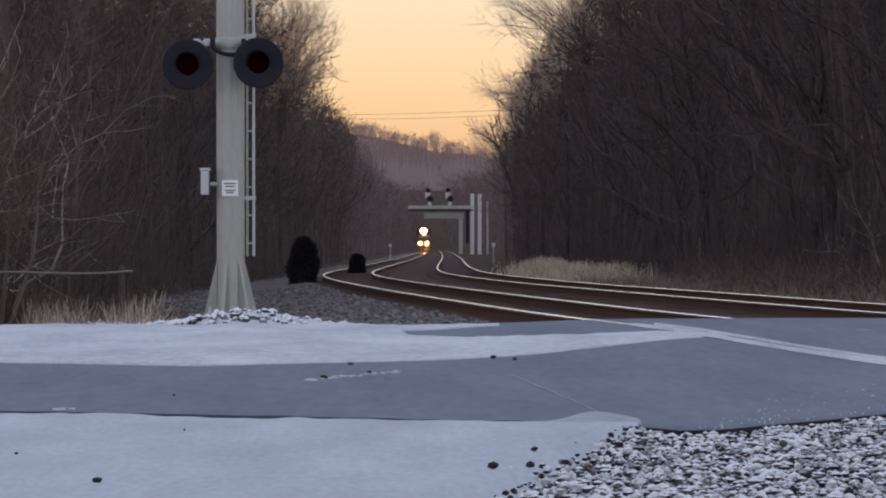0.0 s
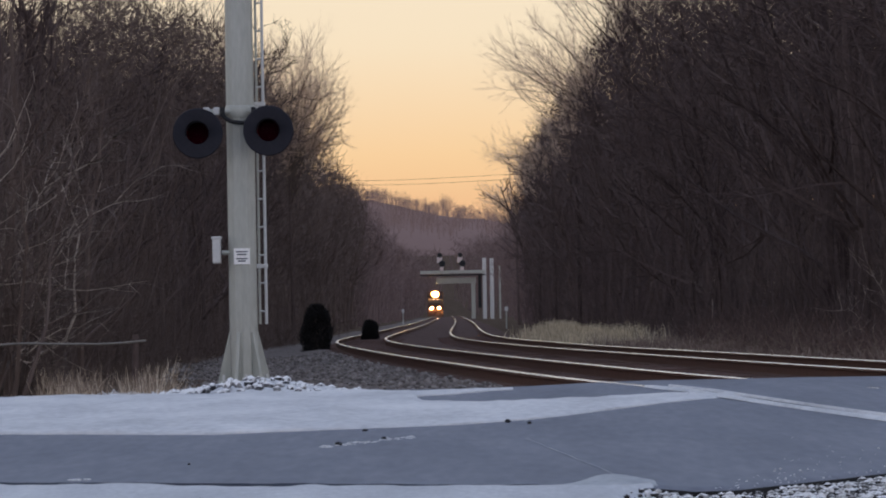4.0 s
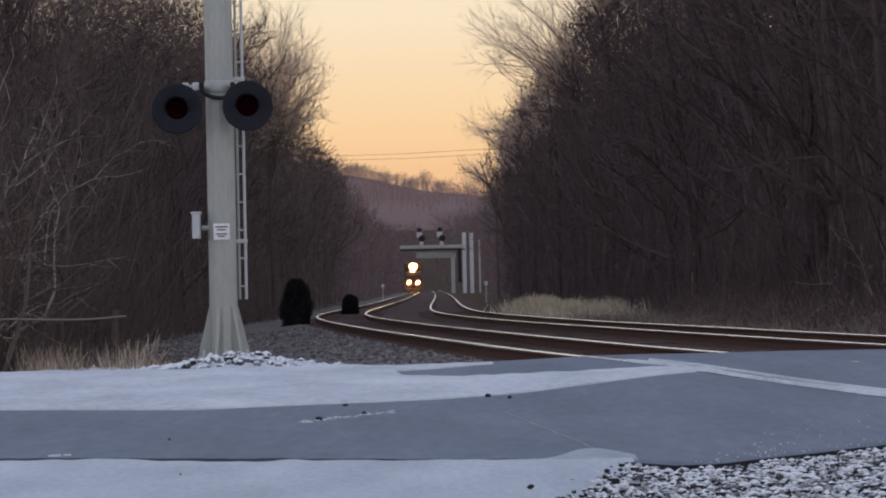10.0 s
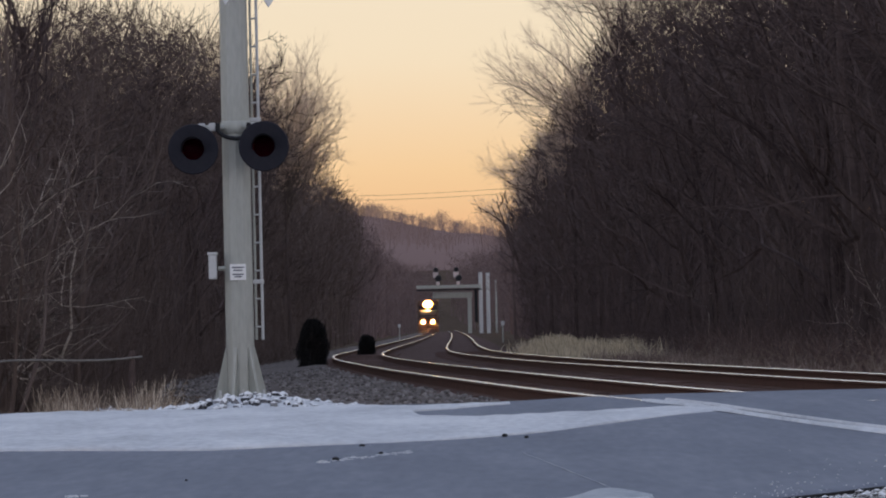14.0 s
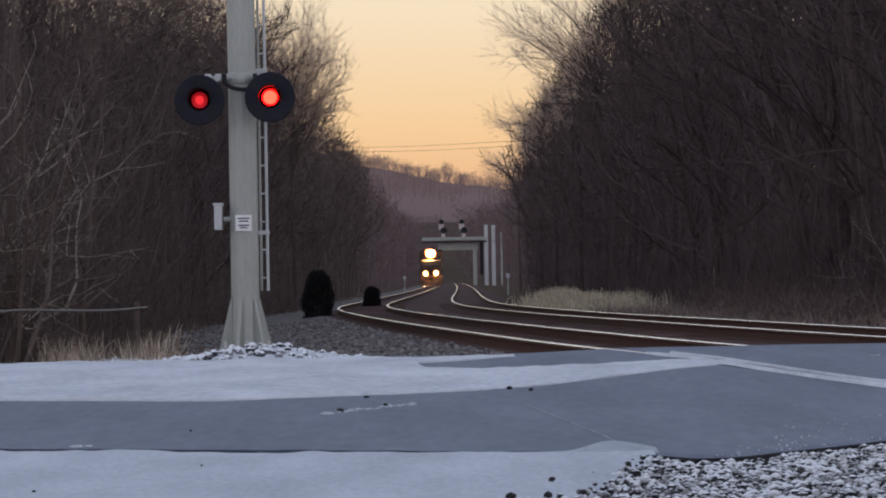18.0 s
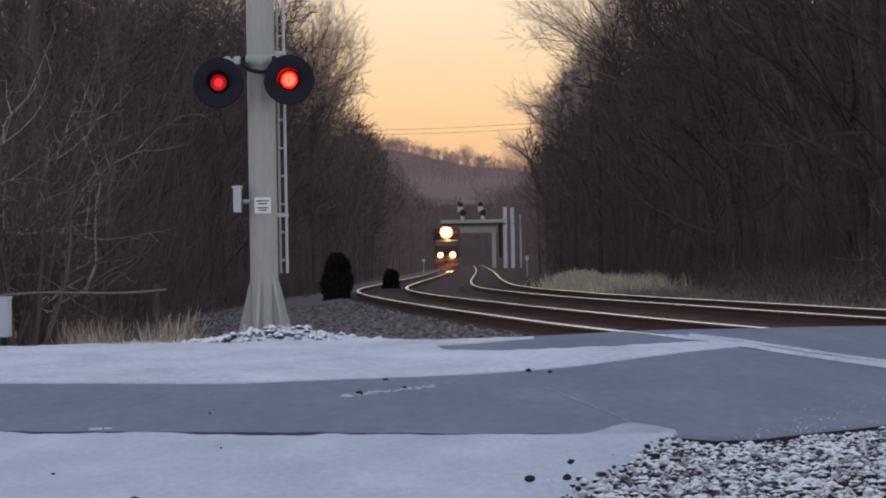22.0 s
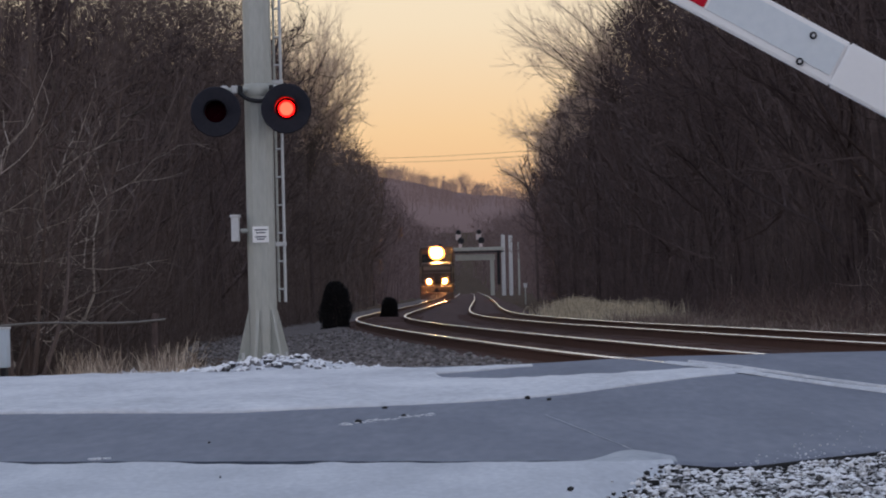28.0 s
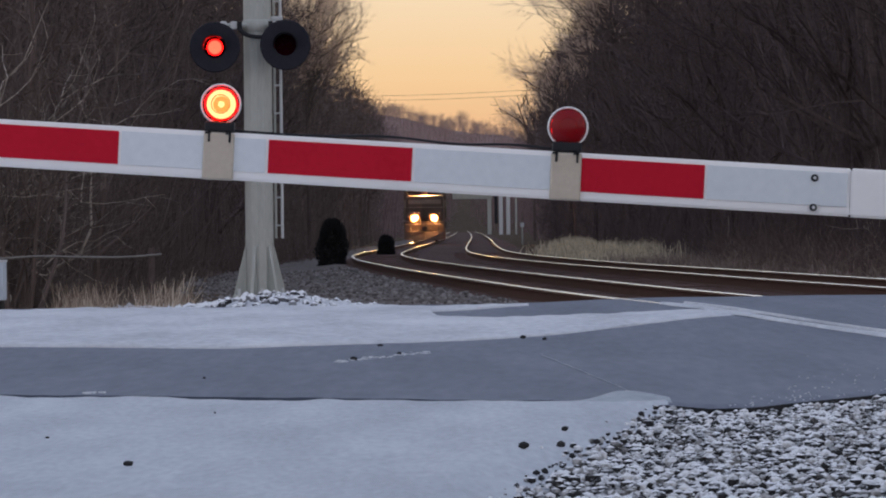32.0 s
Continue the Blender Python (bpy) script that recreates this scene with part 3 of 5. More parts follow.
def limb(rnd, store, start, way, length, r, steps, bend, up, sides):
    """A tapering crooked limb; returns its points with ways and radii."""
    verts, faces = store
    p, d, out = start.copy(), way.normalized(), []
    for i in range(steps):
        d = (d + Vector((rnd.gauss(0, bend), rnd.gauss(0, bend), rnd.gauss(0, bend) + up))).normalized()
        q = p + d * (length / steps)
        ra, rb = r * (1 - 0.8 * i / steps), r * (1 - 0.8 * (i + 1) / steps)
        prism(verts, faces, p, q, ra, rb, sides)
        out.append((q.copy(), d.copy(), rb))
        p = q
    return out


def side_way(rnd, d, spread):
    a = d.orthogonal().normalized()
    a.rotate(Matrix.Rotation(rnd.uniform(0, 6.283), 3, d))
    return (d * math.cos(spread) + a * math.sin(spread)).normalized()


def tree_meshes(seed, height, limbs, subs, twigs, twig_r, lean=0.03, low=0.22, spread=0.9, reach=0.36, short=1.0):
    rnd = random.Random(seed)
    wood, fine = ([], []), ([], [])
    stem = limb(rnd, wood, Vector((0, 0, -0.4)), Vector((rnd.gauss(0, lean), rnd.gauss(0, lean), 1)), height * 0.92, height * 0.0125, 9, 0.07, 0.03, 6)
    for i in range(limbs):
        h = low + (1 - low) * (i + rnd.random()) / limbs
        k = min(len(stem) - 1, int(h * len(stem)))
        p, d, r = stem[k]
        base = p - d * rnd.random() * height * 0.1
        ln = height * reach * (1.15 - 0.75 * h) * rnd.uniform(0.7, 1.2)
        lb = limb(rnd, wood, base, side_way(rnd, d, rnd.uniform(0.5, spread)), ln, max(r * 0.55, twig_r * 1.8), 5, 0.16, 0.07, 4)
        for s in range(subs):
            p2, d2, r2 = lb[rnd.randrange(1, 5)]
            sb = limb(rnd, fine, p2, side_way(rnd, d2, rnd.uniform(0.4, 0.95)), ln * rnd.uniform(0.3, 0.55), max(r2 * 0.6, twig_r * 1.3), 3, 0.18, 0.05, 3)
            for w in range(twigs):
                p3, d3, r3 = sb[rnd.randrange(0, 3)]
                limb(rnd, fine, p3, side_way(rnd, d3, rnd.uniform(0.35, 0.9)), ln * rnd.uniform(0.12, 0.26) * short, twig_r, 2, 0.2, 0.04, 3)
    return wood, fine


def crown_tree(seed, trunk_h, trunk_r, centre, radii, boughs, twig_r, label, subs=3, twigs=5, low=-0.35, twig_bark=None, bough_bark=None, bough_r=0.05):
    """A branching crown: boughs arch from the trunk to the skin of an egg-shaped crown and break into bunches of twigs."""
    rnd = random.Random(seed)
    wood, big, fine = ([], []), ([], []), ([], [])
    limb(rnd, wood, Vector((0, 0, -0.4)), Vector((0, 0, 1)), trunk_h + 0.4, trunk_r, 7, 0.02, 0.02, 7)
    c, rad = Vector(centre), Vector(radii)
    for i in range(boughs):
        a, up = rnd.uniform(0, 6.283), rnd.uniform(low, 1.0)
        flat = math.sqrt(max(0.0, 1 - up * up))
        k = rnd.uniform(0.55, 0.92)
        end = c + Vector((rad.x * flat * math.cos(a), rad.y * flat * math.sin(a), rad.z * up)) * k
        start = Vector((0, 0, trunk_h * rnd.uniform(0.62, 1.0)))
        start.z = min(start.z, end.z - 0.1)
        mid = start.lerp(end, 0.5) + Vector((rnd.gauss(0, 0.25), rnd.gauss(0, 0.25), rnd.uniform(-0.1, 0.35) * rad.z * 0.5))
        last, nodes = start, []
        for n in range(1, 8):
            v = n / 7
            q = start * (1 - v) ** 2 + mid * (2 * v * (1 - v)) + end * v * v + Vector((rnd.gauss(0, 0.07), rnd.gauss(0, 0.07), rnd.gauss(0, 0.07)))
            prism(*big, last, q, bough_r * (1 - 0.85 * (v - 1 / 7)), bough_r * (1 - 0.85 * v), 4)
            nodes.append((q, (q - last).normalized()))
            last = q
        size = (end - start).length
        for q, d in nodes[2:]:
            for _ in range(subs):
                way = side_way(rnd, d, rnd.uniform(0.2, 0.75))
                sb = limb(rnd, fine, q, way, size * rnd.uniform(0.13, 0.22), twig_r * 2.0, 3, 0.14, 0.05, 3)
                for _ in range(twigs):
                    p3, d3, _r = sb[rnd.randrange(0, 3)]
                    limb(rnd, fine, p3, side_way(rnd, d3, rnd.uniform(0.1, 0.5)), size * rnd.uniform(0.06, 0.11), twig_r, 2, 0.15, 0.05, 3)
    base = new("bare_tree", None)
    tagged(base, label, "tree", "trackside woods")
    part("trunk", mesh_of("trunk", *wood, BARK), None, base)
    part("bough", mesh_of("bough", *big, bough_bark or BARK), None, base, "dark crooked boughs")
    part("crown", mesh_of("crown", *fine, twig_bark or BARK_SKYLIT), None, base, "bunches of fine tan twigs")
    return base


def tree_kind(name, seed, height, limbs, subs, twigs, twig_r, bark, label, fine_bark=None, **more):
    wood, fine = tree_meshes(seed, height, limbs, subs, twigs, twig_r, **more)
    base = new(name, None)
    tagged(base, label, "tree", "trackside woods")
    part("trunk", mesh_of("trunk", *wood, bark), None, base)
    part("crown", mesh_of("crown", *fine, fine_bark or bark), None, base)
    return base


def shrub_kind(name, seed, height, stems, bark, label, twigs=5, bend=0.16, thick=0.030):
    rnd = random.Random(seed)
    fine = ([], [])
    base = new(name, None)
    tagged(base, label, "shrub", "bare brush by the road")
    for i in range(stems):
        wood = ([], [])
        a = rnd.uniform(0, 6.283)
        p = Vector((0.35 * rnd.random() * math.cos(a), 0.35 * rnd.random() * math.sin(a), -0.2))
        out = rnd.uniform(0.12, 0.45)
        st = limb(rnd, wood, p, Vector((out * math.cos(a), out * math.sin(a), 1)), height * rnd.uniform(0.6, 1.1), thick * height / 4, 9, bend, 0.02, 5)
        part("stem", mesh_of("stem", *wood, bark), None, base)
        for q, d, r in st[2:]:
            for _ in range(2):
                sb = limb(rnd, fine, q, side_way(rnd, d, rnd.uniform(0.4, 1.0)), height * rnd.uniform(0.16, 0.34), max(0.011, r * 0.6), 4, 0.2, 0.03, 3)
                for _ in range(twigs):
                    p3, d3, _r = sb[rnd.randrange(0, 4)]
                    limb(rnd, fine, p3, side_way(rnd, d3, rnd.uniform(0.3, 0.9)), height * rnd.uniform(0.06, 0.16), 0.006, 2, 0.2, 0.02, 3)
    part("crown", mesh_of("crown", *fine, bark), None, base)
    return base


def left_edge(y):
    return float(np.interp(y, [45, 60, 100, 200, 400, 600, 800, 1000, 1250], [-5.2, -5.3, -5.6, -5.75, -5.6, -5.0, -3.9, -2.0, 4.0]))


def right_edge(y):
    return float(np.interp(y, [45, 60, 90, 130, 200, 400, 600, 820, 1000, 1250], [11.0, 9.5, 8.6, 8.3, 8.0, 8.0, 10.4, 14.5, 11.5, 5.0]))


def woods():
    rnd = random.Random(77)
    near = [tree_kind("bare_tree", 100 + i, 13.5, 15, 5, 5, 0.012, BARK, "tall leafless brown tree in the trackside woods") for i in range(4)]
    far = [tree_meshes(200 + i, 14.0, 9, 3, 3, 0.032) for i in range(4)]
    far = [[(np.array(w[0]), w[1]) for w in pair] for pair in far]
    used, both = set(), {-2: ([], []), -1: ([], []), 1: ([], []), 2: ([], [])}
    singles = 0

    def plant(x, y, s):
        nonlocal singles
        turn = rnd.uniform(0, 360)
        z = ground_z(x, y) - 0.05
        if y < 185:
            k = rnd.choice(near)
            m = pose(x, y, z, 0, 0, turn)
            if k.name in used:
                t = copy_thing(k, m)
            else:
                used.add(k.name)
                t = k
                t.matrix_basis = m
            t.scale = (s, s, s * rnd.uniform(0.94, 1.06))
            singles += 1
        else:
            c, sn = math.cos(radians(turn)) * s, math.sin(radians(turn)) * s
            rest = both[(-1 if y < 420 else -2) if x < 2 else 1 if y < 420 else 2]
            for co, fa in rnd.choice(far):
                k = len(rest[0])
                q = np.stack([x + c * co[:, 0] - sn * co[:, 1], y + sn * co[:, 0] + c * co[:, 1], z + s * co[:, 2]], 1)
                rest[0].extend(map(tuple, q.tolist()))
                rest[1].extend([tuple(i + k for i in f) for f in fa])

    for side in (-1, 1):
        y = 60.0 if side < 0 else 74.0
        while y < 1250:
            step = 2.8 + y * 0.012
            for row in range(4):
                edge = (left_edge(y) - 1.6 if side < 0 else right_edge(y) + 1.6)
                x = edge + side * (row * (2.6 + 0.004 * y) + rnd.uniform(-0.8, 0.8))
                yy = y + rnd.uniform(-step / 2, step / 2)
                h = (float(np.interp(y, [60, 80, 105, 150, 190, 250, 400], [0.50, 0.57, 0.74, 0.90, 0.84, 0.87, 0.94])) if side < 0 else 1.14) * rnd.uniform(0.86, 1.10)
                if row == 0:
                    h *= 0.85
                elif side < 0 and y < 190:
                    h *= (1.0, 0.90, 0.70, 0.64)[row]
                plant(x, yy, h)
            y += step
    for side, mat, word in ((-1, BRUSH_WARM, "warm brown"), (-2, BARK_HAZE, "hazy lilac-grey"), (1, BARK, "dark brown"), (2, BARK_HAZE, "hazy grey-brown")):
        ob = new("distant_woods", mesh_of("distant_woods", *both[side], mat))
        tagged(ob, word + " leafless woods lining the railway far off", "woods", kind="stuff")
    # the domed tree that stands clear of the woods, sky glow put into its twig colour
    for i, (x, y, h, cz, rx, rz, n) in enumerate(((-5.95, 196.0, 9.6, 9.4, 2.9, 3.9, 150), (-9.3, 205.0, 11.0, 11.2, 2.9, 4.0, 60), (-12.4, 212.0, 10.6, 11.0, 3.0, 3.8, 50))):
        t = crown_tree(310 + i, h, 0.09, (0, 0, cz), (rx, rx, rz), n, 0.0034, "domed leafless tree with tan twigs coloured pale for the sky glow", subs=4, twigs=8, low=-0.6, bough_bark=BARK_PALE, bough_r=0.024)
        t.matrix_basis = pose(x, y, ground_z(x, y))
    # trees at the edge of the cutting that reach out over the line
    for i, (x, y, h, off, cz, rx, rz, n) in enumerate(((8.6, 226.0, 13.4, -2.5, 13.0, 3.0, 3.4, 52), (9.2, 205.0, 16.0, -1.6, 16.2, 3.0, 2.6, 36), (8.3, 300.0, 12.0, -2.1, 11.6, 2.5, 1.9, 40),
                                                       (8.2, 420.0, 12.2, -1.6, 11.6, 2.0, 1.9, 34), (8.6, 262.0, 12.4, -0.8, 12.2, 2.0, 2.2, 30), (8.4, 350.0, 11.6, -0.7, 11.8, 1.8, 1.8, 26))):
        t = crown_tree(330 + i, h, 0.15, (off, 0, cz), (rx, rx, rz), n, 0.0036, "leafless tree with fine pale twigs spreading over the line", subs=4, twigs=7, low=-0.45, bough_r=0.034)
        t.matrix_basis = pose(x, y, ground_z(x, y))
    # dark tree close behind the brush
    for i, (x, y, h, r, n) in enumerate(((-6.35, 72.0, 5.9, 0.085, 13), (-7.0, 79.0, 6.3, 0.075, 8))):
        t = crown_tree(350 + i, h, r, (0.35, 0, 6.6), (1.5, 1.5, 2.0), n, 0.0034, "dark leafless tree standing over the roadside brush", subs=2, twigs=3, low=-0.1, twig_bark=BARK, bough_r=0.032)
        t.matrix_basis = pose(x, y, ground_z(x, y))
    for i, (x, y, h) in enumerate(((-5.6, 60.0, 6.6), (-4.95, 64.0, 5.0))):
        t = tree_kind("bare_tree", 362 + i, h, 10, 3, 3, 0.007, BRUSH_WARM, "crooked leafless brown tree by the road", spread=1.1, low=0.2, reach=0.42)
        t.matrix_basis = pose(x, y, ground_z(x, y))
    # pale shrubs and saplings at the roadside
    shrubs = [shrub_kind("bare_shrub", 400 + i, h, n, PALE_STEM if i == 1 else BRUSH_WARM, "tangled leafless shrub with pale stems" if i == 1 else "tangled leafless brown shrub", 2 if i == 1 else 5, 0.30 if i == 1 else 0.16, 0.034 if i == 1 else 0.030) for i, (h, n) in enumerate(((4.2, 6), (3.6, 4), (5.0, 5), (4.4, 6)))]
    for i, sh in enumerate(shrubs):
        x, y = (-5.2 - 0.9 * i, 54.0 + 2 * i)
        sh.matrix_basis = pose(x, y, ground_z(x, y))
    for _ in range(30):
        y = rnd.uniform(54, 80)
        x = left_edge(y) - 0.2 - abs(rnd.gauss(0, 2.4))
        t = copy_thing(shrubs[1] if rnd.random() < 0.12 else rnd.choice((shrubs[0], shrubs[2], shrubs[3])), pose(x, y, ground_z(x, y), 0, 0, rnd.uniform(0, 360)))
        t.scale = [rnd.uniform(0.7, 1.15) * (0.6 if x > -6.6 else 1.0)] * 3
    for _ in range(5):
        y = rnd.uniform(56, 64)
        x = -0.0625 * y * rnd.uniform(1.35, 1.70)
        t = copy_thing(shrubs[1], pose(x, y, ground_z(x, y), 0, 0, rnd.uniform(0, 360)))
        t.scale = [rnd.uniform(0.8, 1.2)] * 3
    for _ in range(34):
        y = rnd.uniform(78, 150)
        x = right_edge(y) + 0.9 + abs(rnd.gauss(0, 1.6))
        t = copy_thing(rnd.choice(shrubs), pose(x, y, ground_z(x, y), 0, 0, rnd.uniform(0, 360)))
        t.scale = [rnd.uniform(0.45, 0.85)] * 3


def brush(name, count, spots, height, width, mat, label, seed, category="brush", lean=0.22, bend=0.16):
    """Dense upright stems, too many to count."""
    rnd = random.Random(seed)
    verts, faces = [], []
    for _ in range(count):
        x, y = spots(rnd)
        z = ground_z(x, y) - 0.05
        h = height(rnd, x, y)
        w = width * rnd.uniform(0.5, 1.3) * (1 + y / 250)
        p, d = Vector((x, y, z)), Vector((rnd.gauss(0, lean), rnd.gauss(0, lean), 1))
        limb(rnd, (verts, faces), p, d, h, w, 3, bend, 0.02, 3)
    ob = new(name, mesh_of(name, verts, faces, mat))
    tagged(ob, label, category, kind="stuff")
    return ob


def undergrowth():
    def strip(side, y0, y1, power, depth):
        def spot(rnd):
            y = y0 + (y1 - y0) * rnd.random() ** power
            e = left_edge(y) if side < 0 else right_edge(y)
            return e + side * (depth * rnd.random() + rnd.gauss(0, 0.4)), y
        return spot
    tall = lambda rnd, x, y: rnd.uniform(0.8, 1.0) * rnd.choice((2.0, 3.0, 4.5, 6.5, 8.5))
    low = lambda rnd, x, y: rnd.uniform(0.4, 2.6)

    def tangle(name, side, y0, y1, power, depth, count, size, width, top, seed, label, low=0.0, mat=None):
        """Short crooked twigs that fill the woods from the ground to an uneven skyline."""
        rnd = random.Random(seed)
        verts, faces = [], []
        for _ in range(count):
            y = y0 + (y1 - y0) * rnd.random() ** power
            e = left_edge(y) if side < 0 else right_edge(y)
            d = depth * rnd.random()
            x = e + side * (0.3 + d)
            roof = top(y) * (0.93 + 0.07 * smooth01(d / 3.0)) * (1 + 0.08 * noise.noise((x * 0.25, y * 0.12, seed)) + 0.06 * noise.noise((x * 0.9, y * 0.5, seed)))
            if side < 0 and y < 200:
                roof *= 1 - 0.42 * smooth01((d - 2.0) / 6)
            z = ground_z(x, y) + roof * (low + (1 - low) * rnd.random() ** 0.8)
            k = 1 + y / 300
            limb(rnd, (verts, faces), Vector((x, y, z)), Vector((rnd.gauss(0, 0.6), rnd.gauss(0, 0.6), rnd.uniform(0.1, 1))), size * rnd.uniform(0.5, 1.3) * (1 + y / 1000), width * rnd.uniform(0.5, 1.4) * k, 2, 0.3, 0.05, 3)
        tagged(new(name, mesh_of(name, verts, faces, mat or (BRUSH if side > 0 else BRUSH_WARM))), label, "brush", kind="stuff")

    left_top = lambda y: float(np.interp(y, [60, 75, 90, 105, 125, 150, 190, 250, 400], [5.6, 6.1, 7.3, 8.8, 10.2, 11.5, 11.6, 12.0, 13.2]))
    for side, y0, top in ((-1, 70, left_top), (1, 84, lambda y: 16.4)):
        brush("thicket", 1800, strip(side, y0, 260, 1.5, 9), tall, 0.014, BRUSH_WARM if side < 0 else BRUSH, "dense brown thicket of bare saplings along the line", 50 + side)
        tangle("twig_tangle", side, y0, 250, 1.2, 10, 40000, 0.75, 0.008, top, 55 + side, "dense tangle of brown winter twigs in the woods")
        tangle("distant_tangle", side, 225, 430, 1.2, 11, 17000, 1.0, 0.012, top, 65 + side, "dense bare woods fading into the distance")
        tangle("distant_tangle", side, 400, 1250, 1.4, 11, 16000, 1.0, 0.012, top, 67 + side, "bare woods towards the end of the line, paled for haze", mat=BARK_HAZE)
        if side < 0:
            tangle("crown_tangle", side, 95, 195, 1.0, 9, 11000, 0.8, 0.009, top, 95, "dense brown twigs in the crowns of the woods", 0.55)
        if side > 0:
            tangle("edge_tangle", side, 150, 430, 1.0, 2.6, 22000, 0.8, 0.009, top, 91, "dense twigs at the edge of the woods")
        brush("low_brush", 7000, strip(side, y0 - 10, 220, 1.6, 4), low, 0.006, BRUSH_WARM if side < 0 else BRUSH, "low tangle of leafless brambles", 70 + side, lean=0.7, bend=0.35)
    # dry grass
    def grass_left(rnd):
        return rnd.uniform(-5.4, -2.5), rnd.uniform(43.5, 51)
    clumps = [(random.Random(k).uniform(-4.9, -2.6), 44.2 + 3 * random.Random(k + 50).random(), 0.5 + 0.6 * random.Random(k + 90).random()) for k in range(13)]
    clumps += [(-3.55, 44.6, 1.25), (-3.3, 44.8, 1.1), (-2.95, 45.0, 1.3), (-2.8, 45.2, 1.0), (-3.75, 45.2, 1.0)]

    def tuft(r):
        x, y, k = r.choice(clumps)
        return min(-2.5, r.gauss(x, 0.10)), max(43.2, r.gauss(y, 0.35))
    brush("dry_grass_tufts", 1500, tuft, lambda r, x, y: r.uniform(0.08, 0.46) * (1.2 if -3.9 < x < -2.7 else 0.6), 0.0045, DRY_GRASS, "tufts of dry straw-coloured grass", 81, "grass")
    brush("dry_grass_bank", 8500, lambda r: (lambda y: (right_edge(y) - 2.2 + r.uniform(-0.9, 2.4), y))(r.uniform(70, 260)), lambda r, x, y: r.uniform(0.1, 0.42) * (1 + 0.8 * noise.noise((x * 0.4, y * 0.08, 3))), 0.008, WEEDS, "brown dead weeds and grass between the tracks and the woods", 82, "grass", lean=0.45, bend=0.25)
    brush("bramble_stems", 1000, lambda r: (lambda y: (right_edge(y) - 1.7 + abs(r.gauss(0, 1.5)), y))(r.uniform(70, 190)), lambda r, x, y: r.uniform(0.3, 1.2), 0.006, BARK_PALE, "pale leafless bramble stems at the foot of the woods", 84, lean=0.7, bend=0.4)
    brush("bramble_thicket", 4200, lambda r: (lambda y: (right_edge(y) - 1.0 + abs(r.gauss(0, 0.9)), y))(r.uniform(72, 128)), lambda r, x, y: r.uniform(0.35, 1.0) * (1.2 + 1.1 * noise.noise((x * 0.4, y * 0.16, 5))), 0.006, RED_BRUSH, "low reddish-brown brambles at the foot of the woods", 86, lean=0.8, bend=0.45)
    brush("dry_grass_patch", 9500, lambda r: (r.gauss(6.2, 0.8), r.triangular(145, 228, 195)), lambda r, x, y: r.uniform(0.22, 0.66) * (1 + 0.9 * noise.noise((x * 0.6, y * 0.13, 7))), 0.016, STRAW, "tall straw-yellow grass beside the line", 83, "grass")


def evergreen_shrub(x, y, w, h, seed):
    rnd = random.Random(seed)
    verts, faces = [], []
    for _ in range(4200):
        u, a = rnd.random(), rnd.uniform(0, 6.283)
        z = h * u
        rr = w / 2 * math.sqrt(max(0.02, 1 - (max(0.0, u - 0.45) / 0.56) ** 2)) * rnd.uniform(0.5, 1.0) * (1 + 0.55 * noise.noise((math.cos(a) * 1.3, math.sin(a) * 1.3, z * 2.2 + seed)))
        p = Vector((rr * math.cos(a), rr * math.sin(a), z))
        limb(rnd, (verts, faces), p, Vector((math.cos(a) * 0.6, math.sin(a) * 0.6, 0.8)), rnd.uniform(0.05, 0.11), 0.015, 2, 0.3, 0, 3)
    base = new("evergreen_shrub", None)
    tagged(base, "dense dark evergreen shrub beside the gravel shoulder", "shrub", "evergreen shrubs")
    part("foliage", mesh_of("foliage", verts, faces, EVERGREEN), None, base)
    part("trunk", tube((0, 0, -0.2), (0, 0, h * 0.6), 0.05, 0.02, 7), BARK, base)
    base.location = (x, y, ground_z(x, y))


# ------------------------------------------------------------------ crossing signal mast
MAST = Vector((-2.03, 49.0, 0.10))


def light_element(r, rings, dim, parent, at):
    """A three-sided drum inside a lamp: one face fully lit, one fading, one dark. It turns to show its state."""
    sides, verts, faces, slots = 28, [], [], []
    deep = r * 0.5774
    for face, loops in enumerate((rings, [(0.55, dim), (1.0, RED_FADED)], [(1.0, None)])):
        turn = Matrix.Rotation(radians(-120 * face), 3, "Z")
        k0 = len(verts)
        for q in [0.0] + [q for q, _ in loops]:
            verts += [tuple(turn @ Vector((r * q * math.cos(2 * math.pi * i / sides), -deep, r * q * math.sin(2 * math.pi * i / sides)))) for i in range(sides)]
        for n in range(len(loops)):
            for i in range(sides):
                j, k = (i + 1) % sides, k0 + n * sides
                faces.append((k + i, k + j, k + sides + j, k + sides + i))
                slots.append((0, len(rings) + 1, 0)[face] + (0 if face == 2 else n + (1 if face == 0 else 0)))
    # solid three-sided body behind the faces
    k, wide = len(verts), r * 1.155 - 0.003
    for z in (-r, r):
        verts += [(wide * math.sin(radians(60 + 120 * i)), -wide * math.cos(radians(60 + 120 * i)), z) for i in range(3)]
    faces += [(k, k + 1, k + 4, k + 3), (k + 1, k + 2, k + 5, k + 4), (k + 2, k, k + 3, k + 5), (k, k + 2, k + 1), (k + 3, k + 4, k + 5)]
    slots += [0] * 5
    mats = [MAROON] + [m for _, m in rings] + [dim, RED_FADED]
    me = mesh_of("light_element", verts, faces, mats[0])
    for m in mats[1:]:
        me.materials.append(m)
    me.polygons.foreach_set("material_index", slots)
    return part("light_element", me, None, parent, "", at @ Matrix.Translation((0, deep, 0)))


